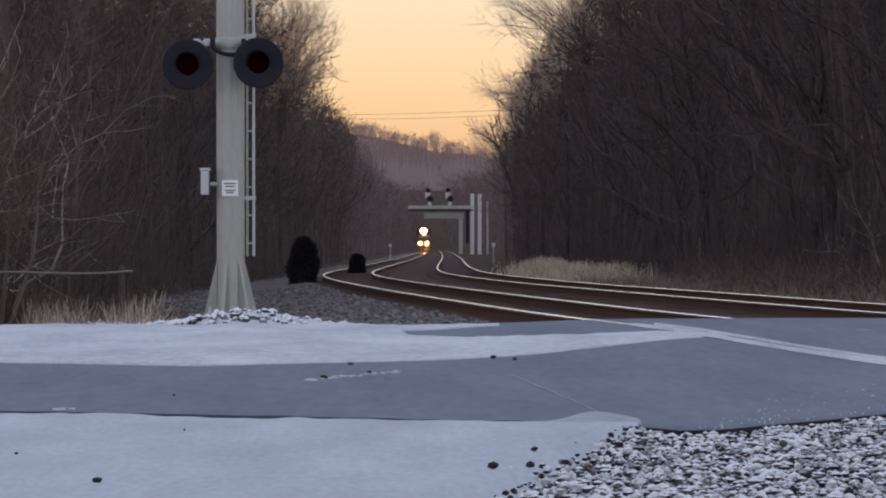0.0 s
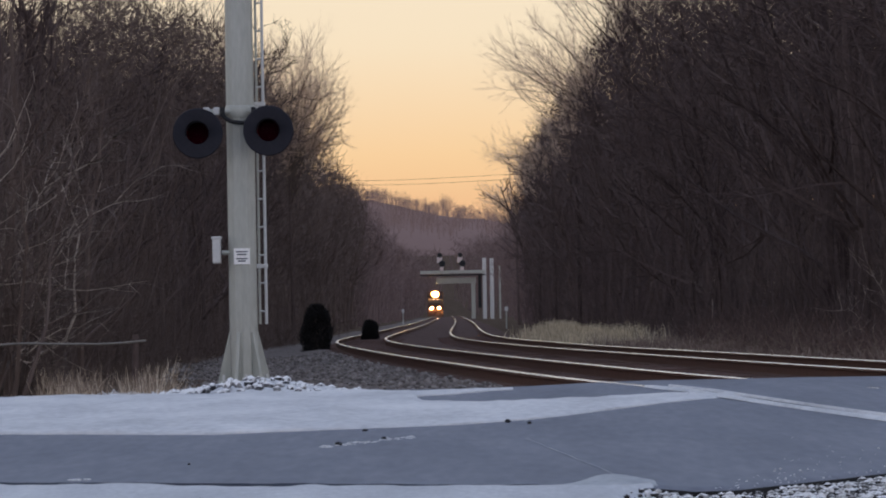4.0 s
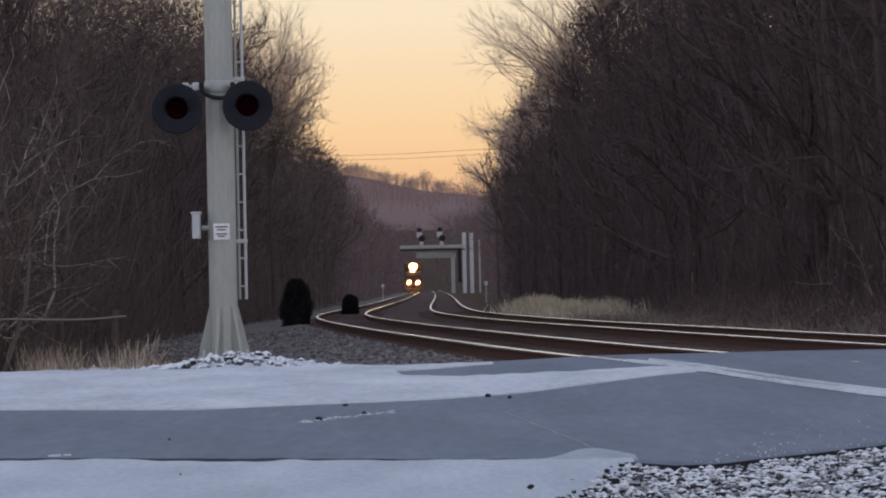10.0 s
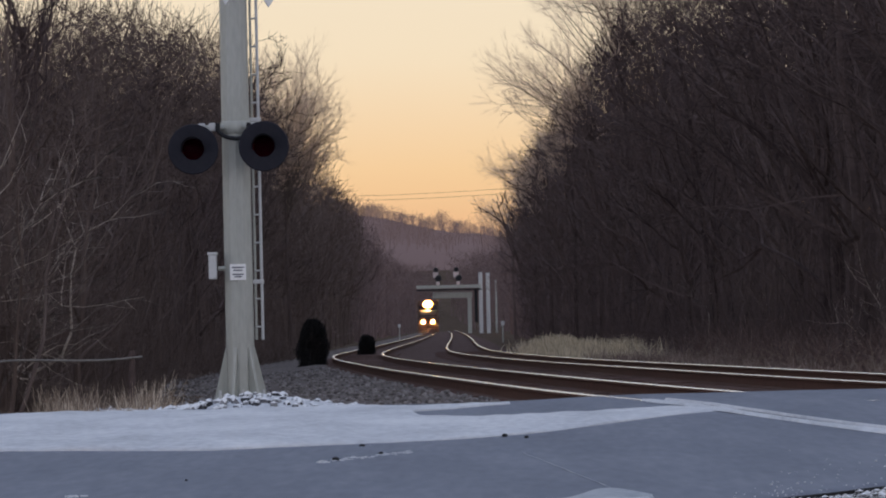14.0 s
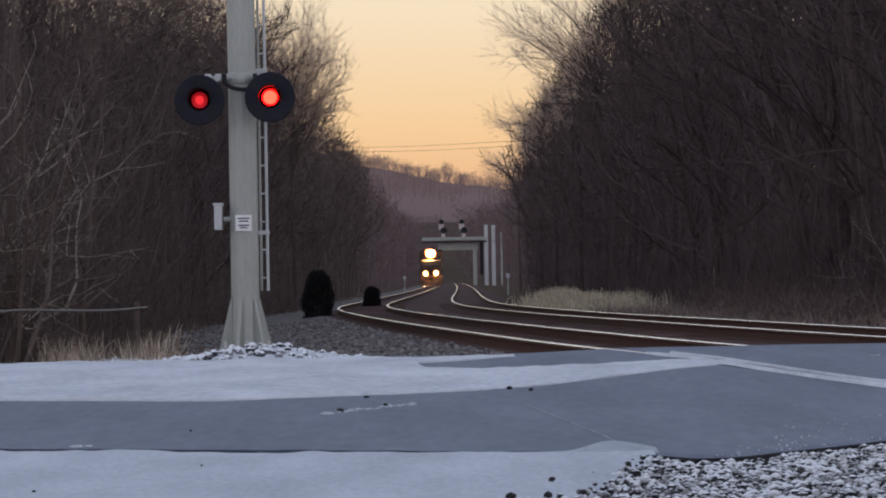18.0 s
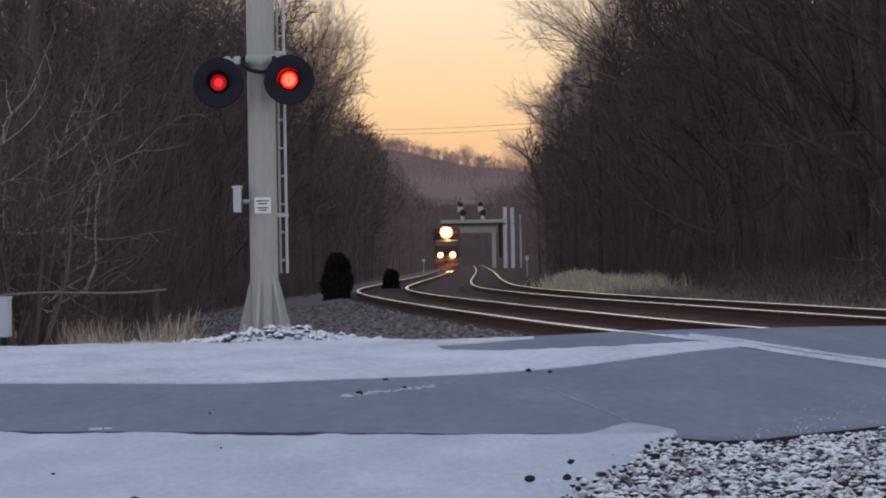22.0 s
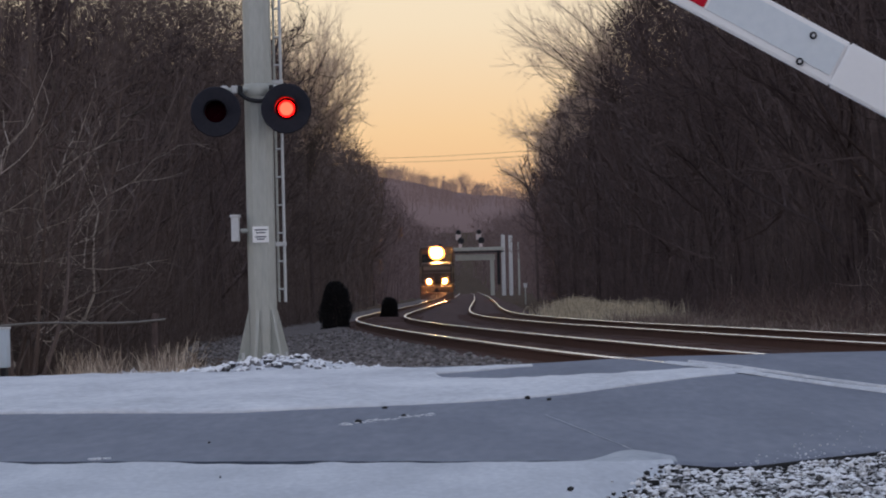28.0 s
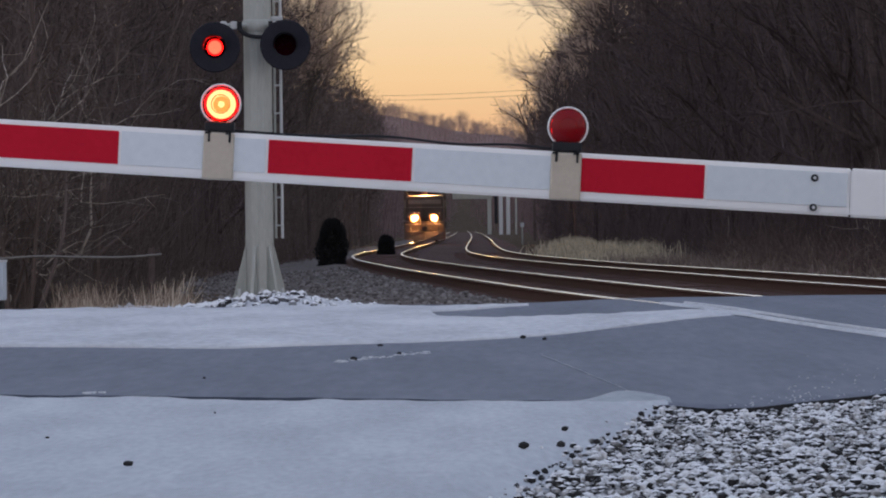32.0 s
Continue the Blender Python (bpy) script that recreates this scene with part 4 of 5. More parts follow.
def flasher(mast, x, z, y=-0.34):
    """Round black background with hood, red lens and lamp case."""
    c = Matrix.Translation((x, y, z))
    bg = part("background", lathe([(0.117, -0.012), (0.268, -0.012), (0.272, 0.0), (0.262, 0.012), (0.118, 0.006), (0.117, 0.003)], 40, False), CHARCOAL, mast, "weathered black round signal background", c @ FACING)
    hood = bmesh.new()
    n = 18
    ring = []
    for i in range(n + 1):
        a = radians(-15 + 210 * i / n)
        ln = 0.05 + 0.20 * math.sin(max(0.0, math.pi * i / n))
        for r in (0.125, 0.117):
            ring.append((hood.verts.new((r * math.cos(a), -0.01, r * math.sin(a))), hood.verts.new((r * 1.02 * math.cos(a), -0.01 - ln, r * 1.02 * math.sin(a)))))
    for i in range(n):
        for k in (0, 1):
            a, b = ring[2 * i + k], ring[2 * i + 2 + k]
            hood.faces.new((a[0], b[0], b[1], a[1]))
        a, b, d, e = ring[2 * i], ring[2 * i + 1], ring[2 * i + 2], ring[2 * i + 3]
        hood.faces.new((a[1], b[1], e[1], d[1]))
    part("hood", hood, BLACK, bg, "", FACING.inverted(), True)
    part("lens", lathe([(0.112, 0.0), (0.10, 0.018), (0.06, 0.03), (0.0, 0.034)], 32), LENS_RED, bg, "dark red lens", Matrix.Translation((0, 0, 0.012)), True)
    part("case", lathe([(0.0, -0.20), (0.10, -0.20), (0.13, -0.17), (0.145, -0.014), (0.145, -0.002), (0.1155, 0.002), (0.112, -0.15), (0.0, -0.155)], 24), VOID, bg)
    part("bracket", tube((x, y + 0.1, z + 0.05), (x * 0.86, y + 0.18, z + 0.245), 0.022, sides=8), BLACK, mast)
    # added dark ring that stops light leaking past the element
    part("baffle_ring", lathe([(0.0885, -0.0295), (0.1125, -0.0295), (0.1125, -0.0275), (0.0885, -0.0275), (0.0885, -0.0295)], 36, False), MAROON, bg)
    return light_element(0.090, [(0.80, RED_CORE), (1.0, RED_GLOW)], RED_DIM, mast, Matrix.Translation((x, y + 0.030, z)))


def signal_mast():
    mast = new("crossing_signal_mast", None)
    tagged(mast, "tall galvanised crossing signal mast with two round red flashers", "signal mast")
    mast.location = MAST
    pole = lathe([(0.153, 0.0), (0.153, 2.0), (0.150, 4.0), (0.146, 7.6), (0.0, 7.62)], 12)
    part("pole", pole, GALVANISED, mast, "galvanised steel pole", smooth=False)
    part("base_plate", box((0.56, 0.56, 0.04), (0, 0, 0.03), 0.008), GALVANISED, mast)
    for a in range(0, 360, 60):
        t = Matrix.Rotation(radians(a + 14), 4, "Z")
        bm = bmesh.new()
        pts = [(0.15, 0.05), (0.285, 0.05), (0.275, 0.10), (0.158, 0.58), (0.15, 0.58)]
        f = [bm.verts.new((px, -0.016, pz)) for px, pz in pts]
        g = [bm.verts.new((px, 0.016, pz)) for px, pz in pts]
        bm.faces.new(f)
        bm.faces.new(g[::-1])
        for i in range(len(pts)):
            j = (i + 1) % len(pts)
            bm.faces.new((f[j], f[i], g[i], g[j]))
        part("gusset", bm, GALVANISED, mast, "", t)
        part("anchor_bolt", tube((0.25, 0.1, 0.05), (0.25, 0.1, 0.12), 0.018, sides=6), PALE_METAL, mast, "", t)
    # cross arm and collar of the flashers
    lz = 2.735
    part("cross_arm", merged(tube((-0.46, -0.1, lz + 0.225), (0.40, -0.1, lz + 0.235), 0.03, sides=10)), GALVANISED, mast)
    part("collar", lathe([(0.153, lz + 0.16), (0.162, lz + 0.17), (0.162, lz + 0.285), (0.153, lz + 0.295), (0.15, lz + 0.295)], 18), GALVANISED, mast, "", None, True)
    # black cable hanging in a bow round the front of the pole
    crv = bpy.data.curves.new("conduit", "CURVE")
    crv.dimensions, crv.bevel_depth, crv.bevel_resolution = "3D", 0.024, 2
    sp = crv.splines.new("BEZIER")
    pts = [(-0.19, -0.13, lz + 0.24), (-0.165, -0.17, lz + 0.17), (-0.02, -0.215, lz + 0.105), (0.10, -0.20, lz + 0.12), (0.155, -0.18, lz + 0.18), (0.15, -0.16, lz + 0.25)]
    sp.bezier_points.add(len(pts) - 1)
    for q, co in zip(sp.bezier_points, pts):
        q.co = co
        q.handle_left_type = q.handle_right_type = "AUTO"
    conduit = new("conduit", crv)
    conduit.parent = mast
    conduit.data.materials.append(BLACK)
    for sx in (-0.185, 0.15):
        part("cable_gland", box((0.05, 0.06, 0.10), (sx, -0.15, lz + 0.225), 0.012), BLACK, mast)
    for sx in (-0.36, -0.25, 0.2, 0.36):
        part("clamp", box((0.07, 0.09, 0.085), (sx, -0.1, lz + 0.235), 0.012), PALE_METAL, mast)
    discs = [flasher(mast, -0.446, 2.725), flasher(mast, 0.314, 2.742)]
    # junction box
    part("junction_box", box((0.085, 0.22, 0.27), (-0.275, -0.06, 1.46), 0.012), PALE_METAL, mast, "pale grey junction box")
    part("junction_box_lid", box((0.11, 0.24, 0.03), (-0.275, -0.06, 1.60), 0.008), PALE_METAL, mast)
    part("conduit", tube((-0.22, -0.04, 1.44), (-0.13, -0.04, 1.44), 0.025, sides=8), GALVANISED, mast)
    # small plate with lines of writing too small to read
    plate = part("notice_plate", box((0.175, 0.008, 0.175), (0.0, -0.160, 1.395), 0.003), WHITE_EDGE, mast, "small white notice plate with blue lettering")
    for k, (w, z) in enumerate(((0.13, 1.445), (0.10, 1.415), (0.12, 1.37), (0.08, 1.345))):
        part("lettering", box((w, 0.003, 0.013), (0.0, -0.166, z)), INK, plate)
    # ladder
    lad = part("ladder_rail", tube((0.245, 0.10, 0.66), (0.245, 0.10, 7.2), 0.016, sides=8), PALE_METAL, mast, "galvanised ladder side rail")
    part("ladder_rail", tube((0.17, 0.26, 0.66), (0.17, 0.26, 7.2), 0.014, sides=8), GALVANISED, mast)
    z = 0.80
    while z < 7.1:
        part("rung", tube((0.245, 0.10, z), (0.17, 0.26, z), 0.010, sides=6), PALE_METAL, mast)
        z += 0.305
    for z in (1.29, 3.05, 4.8, 6.4):
        part("standoff", box((0.16, 0.05, 0.045), (0.19, 0.10, z), 0.008), PALE_METAL, mast)
    # crossbuck, turned towards the road
    hub = Matrix.Translation((0.16, -0.18, 4.78)) @ Matrix.Rotation(radians(52), 4, "Z")
    for sgn in (-1, 1):
        blade = part("crossbuck_blade", box((1.22, 0.012, 0.23), (0, -0.008 * sgn, 0), 0.004, Matrix.Rotation(radians(45 * sgn), 4, "Y")), WHITE_EDGE, mast, "white crossbuck blade with dark lettering", hub)
        for k in range(8):
            if k in (3, 4):
                continue
            off = -0.49 + k * 0.14
            part("lettering", box((0.085, 0.004, 0.13), (0, 0, 0), 0, Matrix.Rotation(radians(45 * sgn), 4, "Y") @ Matrix.Translation((off, -0.017 - 0.008 * sgn, 0))), INK, blade)
    # cantilever arm over the road, above the picture
    part("cantilever_arm", merged(tube((0, 0, 6.6), (-5.5, -6.0, 6.9), 0.07, sides=10), tube((0, 0, 5.9), (-5.5, -6.0, 6.3), 0.06, sides=10)), GALVANISED, mast)
    return discs


def riprap():
    rnd = random.Random(14)
    spots = []
    for _ in range(420):
        x = rnd.gauss(-2.05, 0.75) if rnd.random() < 0.8 else rnd.uniform(-3.5, -2.4)
        y = rnd.uniform(43.0, 47.4)
        if not -3.6 < x < -0.75:
            continue
        z = ground_z(x, y)
        top = 0.20 * math.exp(-((x + 1.75) / 0.6) ** 2)
        r = rnd.uniform(0.022, 0.055)
        spots.append((x, y, max(z, 0.06) + top * rnd.uniform(0.3, 1.0) * 0.8, r))
    joined_stones("riprap", spots, RIPRAP, "heap of snow-covered stones round the mast foot", "stones", 16)
    sheet("snow_mound", [round(v, 3) for v in np.arange(-3.7, -0.6, 0.04)], lambda x: 42.4 + wob(x, 51, 2, 0.3), lambda x: 46.8 + wob(x, 52, 2, 0.3),
          lambda x, y: max(0.06, ground_z(x, y) - 0.02) + 0.125 * math.exp(-((x + 1.75) / 0.6) ** 2) * smooth01((y - 42) / 3) + 0.035 * noise.noise((x * 7, y * 2, 0)) + 0.022 * noise.noise((x * 17, y * 5, 3)),
          SNOW, "lumpy snow over the stones at the mast foot", "snow", rows=40, skirt=0.15)


# ------------------------------------------------------------------ crossing gate
PIVOT = Vector((2.249, 12.6, 1.251))
GATE = [(0, 87), (18.6, 87), (19.4, 84), (20.5, 78), (22, 68.5), (24, 55.7), (25.5, 46.0), (26.5, 39.7), (27, 36.3), (27.5, 32.6), (28, 29.0), (28.5, 25.5), (29, 22.0),
        (29.5, 18.7), (30, 15.55), (30.5, 12.2), (31, 9.0), (31.5, 6.4), (32, 3.4)]


def crossing_gate():
    gate = new("crossing_gate", None)
    tagged(gate, "railway crossing gate with a red and white striped arm", "crossing gate")
    gate.location = (PIVOT.x, PIVOT.y, 0)
    part("post", tube((0.28, 0.12, -0.1), (0.28, 0.12, 3.6), 0.065, sides=14), GALVANISED, gate, "galvanised gate post")
    part("mechanism_box", box((0.42, 0.5, 0.62), (0.30, 0.16, 1.12), 0.03), GALVANISED, gate, "grey gate mechanism housing")
    part("foundation", box((0.7, 0.7, 0.25), (0.28, 0.12, 0.0), 0.03), GRAVEL, gate)
    # the arm lies along -x of its own space, below the pivot line
    arm = new("arm", None)
    arm.parent = gate
    tagged(arm, "red and white striped gate arm with two lamps")
    top0, top1, bot0, bot1 = -0.320, -0.270, -0.455, -0.400
    L0, L1 = 0.35, 5.6

    def edge(l, which):
        k = (l - 0.35) / (L1 - 0.35)
        return (top0 + (top1 - top0) * k) if which else (bot0 + (bot1 - bot0) * k)

    def slab(a, b, y0, y1, inset_t, inset_b):
        bm = bmesh.new()
        vs = []
        for y in (y0, y1):
            for l, w in ((a, 0), (b, 0), (b, 1), (a, 1)):
                z = edge(l, w) + (-inset_t if w else inset_b)
                vs.append(bm.verts.new((-l, y, z)))
        for f in ((0, 1, 2, 3), (7, 6, 5, 4), (0, 4, 5, 1), (1, 5, 6, 2), (2, 6, 7, 3), (3, 7, 4, 0)):
            bm.faces.new([vs[i] for i in f])
        bmesh.ops.recalc_face_normals(bm, faces=bm.faces)
        return bm

    beam = slab(1.10, L1, -0.018, 0.018, 0, 0)
    bmesh.ops.bevel(beam, geom=beam.edges[:], offset=0.006, segments=2, affect="EDGES")
    part("beam", beam, WHITE_EDGE, arm, "white hollow gate beam with rounded edges")
    sleeve = slab(0.30, 1.104, -0.026, 0.026, -0.001, -0.001)
    bmesh.ops.bevel(sleeve, geom=sleeve.edges[:], offset=0.006, segments=2, affect="EDGES")
    part("sleeve", sleeve, WHITE_EDGE, arm, "white aluminium sleeve at the foot of the arm")
    marks = [1.112, 1.508, 1.915, 2.323, 2.731, 3.141, 3.55, 3.96, 4.37, 4.78, 5.19, 5.595]
    for i, (a, b) in enumerate(zip(marks, marks[1:])):
        red = i % 2 == 1
        part("red_stripe" if red else "white_stripe", slab(a + 0.004, b - 0.004, -0.0215, -0.017, 0.014, 0.026), RED if red else WHITE, arm, "red reflective stripe" if red else "grey-white reflective stripe")
    part("splice_plate", slab(1.114, 1.225, -0.0235, -0.0215, 0.016, 0.027), WHITE, arm)
    for z in (-0.344, -0.426):
        b = part("bolt", lathe([(0.0105, 0.0), (0.0105, 0.004), (0.008, 0.007), (0.0, 0.008)], 16), BLACK, arm, "black round bolt", Matrix.Translation((-1.206, -0.023, z)) @ FACING)
        part("bolt_nut", lathe([(0.005, 0.006), (0.005, 0.013), (0.0, 0.014)], 6), PALE_METAL, b)
    discs = []
    for l, lz in ((1.898, -0.236), (2.866, -0.219)):
        zt, zb = edge(l, 1), edge(l, 0)
        br = part("lamp_bracket", box((0.086, 0.062, 0.132), (-l, 0, (zt + zb) / 2 - 0.002), 0.006), TAN_METAL, arm, "tan metal lamp bracket clamped round the arm")
        part("lamp_base", box((0.082, 0.058, 0.028), (-l, 0, zt + 0.014), 0.006), BLACK, br)
        for sx in (-0.028, 0.03):
            part("clip", box((0.006, 0.006, 0.034), (-l + sx, -0.033, zt - 0.012), 0.001), BLACK, br)
            part("clip", box((0.016, 0.006, 0.006), (-l + sx - 0.004, -0.033, zt - 0.004), 0.001), BLACK, br)
        part("lamp_neck", lathe([(0.02, -0.03), (0.02, -0.012)], 14), WHITE_EDGE, br, "", Matrix.Translation((-l, 0, zt + 0.03)))
        body = part("lamp_case", lathe([(0.0, -0.066), (0.045, -0.064), (0.0545, -0.03), (0.0545, 0.008), (0.051, 0.008), (0.050, -0.058), (0.0, -0.06)], 32), VOID, arm, "black case of a round gate lamp", Matrix.Translation((-l, 0, lz)) @ FACING, True)
        part("lamp_rim", lathe([(0.0525, 0.004), (0.057, 0.004), (0.0575, 0.012), (0.0545, 0.017), (0.0515, 0.012)], 36, False), WHITE_EDGE, body, "white lamp rim", None, True)
        part("lens", lathe([(0.0515, 0.010), (0.046, 0.022), (0.028, 0.031), (0.008, 0.034), (0.0, 0.034)], 32), LENS_GATE, body, "red ribbed lamp lens", None, True)
        part("lens_rib", lathe([(0.024, 0.031), (0.026, 0.035), (0.028, 0.031)], 28, False), LENS_GATE, body)
        discs.append(light_element(0.046, [(0.20, GATE_CORE), (0.50, GATE_MID), (0.88, GATE_CORE), (1.0, RED_GLOW)], RED_DIM, arm, Matrix.Translation((-l, 0.004, lz))))
    # cable clipped along the top of the arm
    crv = bpy.data.curves.new("cable", "CURVE")
    crv.dimensions, crv.bevel_depth = "3D", 0.0035
    sp = crv.splines.new("BEZIER")
    pts = [(1.92, edge(1.92, 1) + 0.006), (2.05, edge(2.05, 1) + 0.012), (2.2, edge(2.2, 1) + 0.005), (2.4, edge(2.4, 1) + 0.014), (2.62, edge(2.62, 1) + 0.004), (2.85, edge(2.85, 1) + 0.006)]
    sp.bezier_points.add(len(pts) - 1)
    for q, (l, z) in zip(sp.bezier_points, pts):
        q.co = (-l, 0.012, z)
        q.handle_left_type = q.handle_right_type = "AUTO"
    c = new("cable", crv)
    c.parent = arm
    c.data.materials.append(BLACK)
    # counterweight arms behind the pivot
    for y in (-0.22, 0.5):
        part("counterweight_arm", box((1.1, 0.03, 0.12), (0.45, y, -0.12), 0.01), GALVANISED, gate)
    part("arm_bracket", box((0.62, 0.05, 0.40), (-0.12, 0.0, -0.22), 0.02), GALVANISED, arm)
    return arm, discs


# ------------------------------------------------------------------ roadside pieces
def pipe_rail():
    base = new("pipe_barrier", None)
    tagged(base, "low grey pipe barrier on short dark posts by the brush", "barrier")
    crv = bpy.data.curves.new("pipe", "CURVE")
    crv.dimensions, crv.bevel_depth, crv.bevel_resolution = "3D", 0.014, 2
    sp = crv.splines.new("BEZIER")
    pts = [(-7.0, 52, 0.50), (-5.07, 52, 0.558), (-4.75, 52, 0.575), (-4.2, 52, 0.562), (-3.7, 52, 0.558), (-3.28, 52, 0.585)]
    sp.bezier_points.add(len(pts) - 1)
    for q, p in zip(sp.bezier_points, pts):
        q.co = p
        q.handle_left_type = q.handle_right_type = "AUTO"
    ob = new("pipe", crv)
    ob.parent = base
    ob.data.materials.append(TIE_GREY)
    for x, h in ((-6.6, 0.6), (-3.42, 0.66)):
        part("post", tube((x, 52.05, -0.35), (x + 0.02, 52.05, h), 0.04, 0.035, 8), BARK, base, "short dark wooden post")


def roadside_cabinet():
    base = new("utility_cabinet", None)
    tagged(base, "pale blue metal utility cabinet at the edge of the snow", "cabinet")
    z0 = 0.19
    part("body", box((0.5, 0.35, 0.38), (-4.575, 44.2, z0 + 0.19), 0.012), CABINET, base)
    part("lid", box((0.52, 0.37, 0.02), (-4.575, 44.2, z0 + 0.385), 0.006), PALE_METAL, base)
    part("door", box((0.44, 0.01, 0.30), (-4.575, 44.02, z0 + 0.2), 0.004), CABINET, base)
    for x in (-4.78, -4.37):
        part("leg", box((0.05, 0.3, 0.30), (x, 44.2, z0 - 0.14), 0.004), BLACK, base)


def marker_post(x, y, h, label):
    base = new("marker_post", None)
    tagged(base, label, "post")
    z = ground_z(x, y)
    part("post", tube((x, y, z - 0.1), (x, y, z + h), 0.05, sides=8), GALVANISED, base)
    part("plate", box((0.28, 0.03, 0.34), (x, y - 0.06, z + h - 0.1), 0.01), PALE_METAL, base)


def signal_gantry():
    """Cantilever signal structure over both tracks, far down the line."""
    g = new("signal_gantry", None)
    tagged(g, "grey steel signal gantry with two dark signal heads over the tracks", "signal gantry")
    Y, gz = 800.0, 0.3
    for x, r, top in ((9.6, 0.36, 10.4), (10.9, 0.36, 10.3), (12.3, 0.18, 9.0)):
        part("column", tube((x, Y, gz - 1), (x, Y, top), r, sides=10), PALE_METAL if r > 0.3 else GALVANISED, g, "pale steel column")
    part("top_beam", box((11.5, 0.7, 0.55), (4.0, Y, 8.0), 0.05), GALVANISED, g)
    part("walkway", box((11.5, 1.0, 0.25), (4.0, Y, 7.45), 0.03), BLACK, g)
    # black box added to darken the gap between leg and columns
    part("dark_gap_filler", box((0.55, 0.4, 6.0), (8.75, Y + 0.6, 4.6), 0.03), BLACK, g, "black box standing in for the dark gap beside the columns")
    part("lower_beam", box((7.0, 0.8, 1.0), (4.6, Y + 1.5, 6.5), 0.05), GALVANISED, g, "grey boxed lower beam")
    part("lower_leg", box((0.7, 0.7, 7.0), (7.6, Y + 1.5, 3.2), 0.05), GALVANISED, g)
    for x in (1.80, 5.40):
        head = part("signal_head", lathe([(0.0, 0.3), (0.52, 0.3), (0.58, 0.1), (0.58, -0.1), (0.0, -0.15)], 18), BLACK, g, "black round signal head", Matrix.Translation((x + 0.35, Y - 0.7, 9.5)) @ FACING)
        part("signal_head_top", lathe([(0.0, 0.3), (0.40, 0.3), (0.44, -0.1), (0.0, -0.15)], 16), BLACK, g, "", Matrix.Translation((x - 0.05, Y - 0.7, 11.0)) @ FACING)
        part("signal_case", box((0.9, 0.5, 1.0), (x - 0.1, Y - 0.4, 10.15), 0.08), SIGNAL_PALE, g)
        part("signal_bracket", box((0.6, 0.3, 0.6), (x + 0.25, Y - 0.5, 8.6), 0.05), SIGNAL_PALE, g)
        part("signal_mast", tube((x + 0.1, Y - 0.2, 7.9), (x + 0.1, Y - 0.2, 11.2), 0.12, sides=8), GALVANISED, g)


def power_lines():
    for k, (zl, zr) in enumerate(((22.1, 22.5), (21.4, 21.7))):
        crv = bpy.data.curves.new("power_line", "CURVE")
        crv.dimensions, crv.bevel_depth = "3D", 0.022
        sp = crv.splines.new("BEZIER")
        pts = [(-60, 720, zl + 2), (-12, 720, zl), (8, 720, zr), (60, 720, zr + 3)]
        sp.bezier_points.add(3)
        for q, p in zip(sp.bezier_points, pts):
            q.co = p
            q.handle_left_type = q.handle_right_type = "AUTO"
        ob = new("power_line", crv)
        ob.data.materials.append(BLACK)
        tagged(ob, "thin sagging power line over the railway", "cable", "power lines")


def distant_hill():
    """A wooded rise far past the end of the line, its haze made by colour and glow."""
    rnd = random.Random(91)
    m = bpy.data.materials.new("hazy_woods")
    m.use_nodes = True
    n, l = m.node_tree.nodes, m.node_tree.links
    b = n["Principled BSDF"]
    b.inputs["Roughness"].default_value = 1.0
    # distance haze goes into the base colour and a weak emission
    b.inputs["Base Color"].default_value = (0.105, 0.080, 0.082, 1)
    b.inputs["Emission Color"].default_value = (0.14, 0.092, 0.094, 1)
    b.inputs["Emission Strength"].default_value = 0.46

    def crest(x, layer, h0, rough=3.0):
        return h0 + 5 * noise.noise((x * 0.02, layer, 0)) + rough * noise.noise((x * 0.11, layer, 4)) - 0.2 * min(80, max(-30, x + 8)) + 0.5

    verts, faces = [], []
    for layer, (Y, h0) in enumerate(((1500, 35), (1750, 44), (2100, 53))):
        for _ in range(460):
            x, y = rnd.uniform(-125, 125), Y + rnd.uniform(-40, 40)
            top = crest(x, layer, h0) + rnd.gauss(-0.5, 1.2)
            w = rnd.uniform(1.6, 3.4)
            # one far tree: a stem and a rounded spray of twigs
            limb(rnd, (verts, faces), Vector((x, y, top - 5)), Vector((0, 0, 1)), 4, 0.16, 3, 0.05, 0.02, 3)
            for _ in range(20):
                a, e = rnd.uniform(0, 6.283), rnd.random() ** 0.7
                q = Vector((x + w * 0.75 * math.cos(a) * math.sqrt(rnd.random()), y, top - w * 1.6 + w * 1.5 * e))
                limb(rnd, (verts, faces), q, Vector((0.7 * math.cos(a), 0, 0.9)), rnd.uniform(0.9, 2.4), rnd.uniform(0.03, 0.075), 2, 0.3, 0.05, 3)
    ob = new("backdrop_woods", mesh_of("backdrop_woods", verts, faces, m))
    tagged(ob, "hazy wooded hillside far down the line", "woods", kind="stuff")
    for layer, (Y, h0) in enumerate(((1540, 31), (1800, 40), (2150, 49))):
        xs = list(np.arange(-400, 400.1, 4))
        verts, faces = [], []
        for i, x in enumerate(xs):
            hh = crest(x, layer, h0, 0.8)
            verts += [(x, Y, -10), (x, Y + 20, hh * 0.5), (x, Y + 60, hh + 2)]
            if i:
                k = 3 * i
                faces += [(k - 3, k, k + 1, k - 2), (k - 2, k + 1, k + 2, k - 1)]
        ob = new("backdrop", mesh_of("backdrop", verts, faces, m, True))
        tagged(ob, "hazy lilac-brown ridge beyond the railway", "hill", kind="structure")


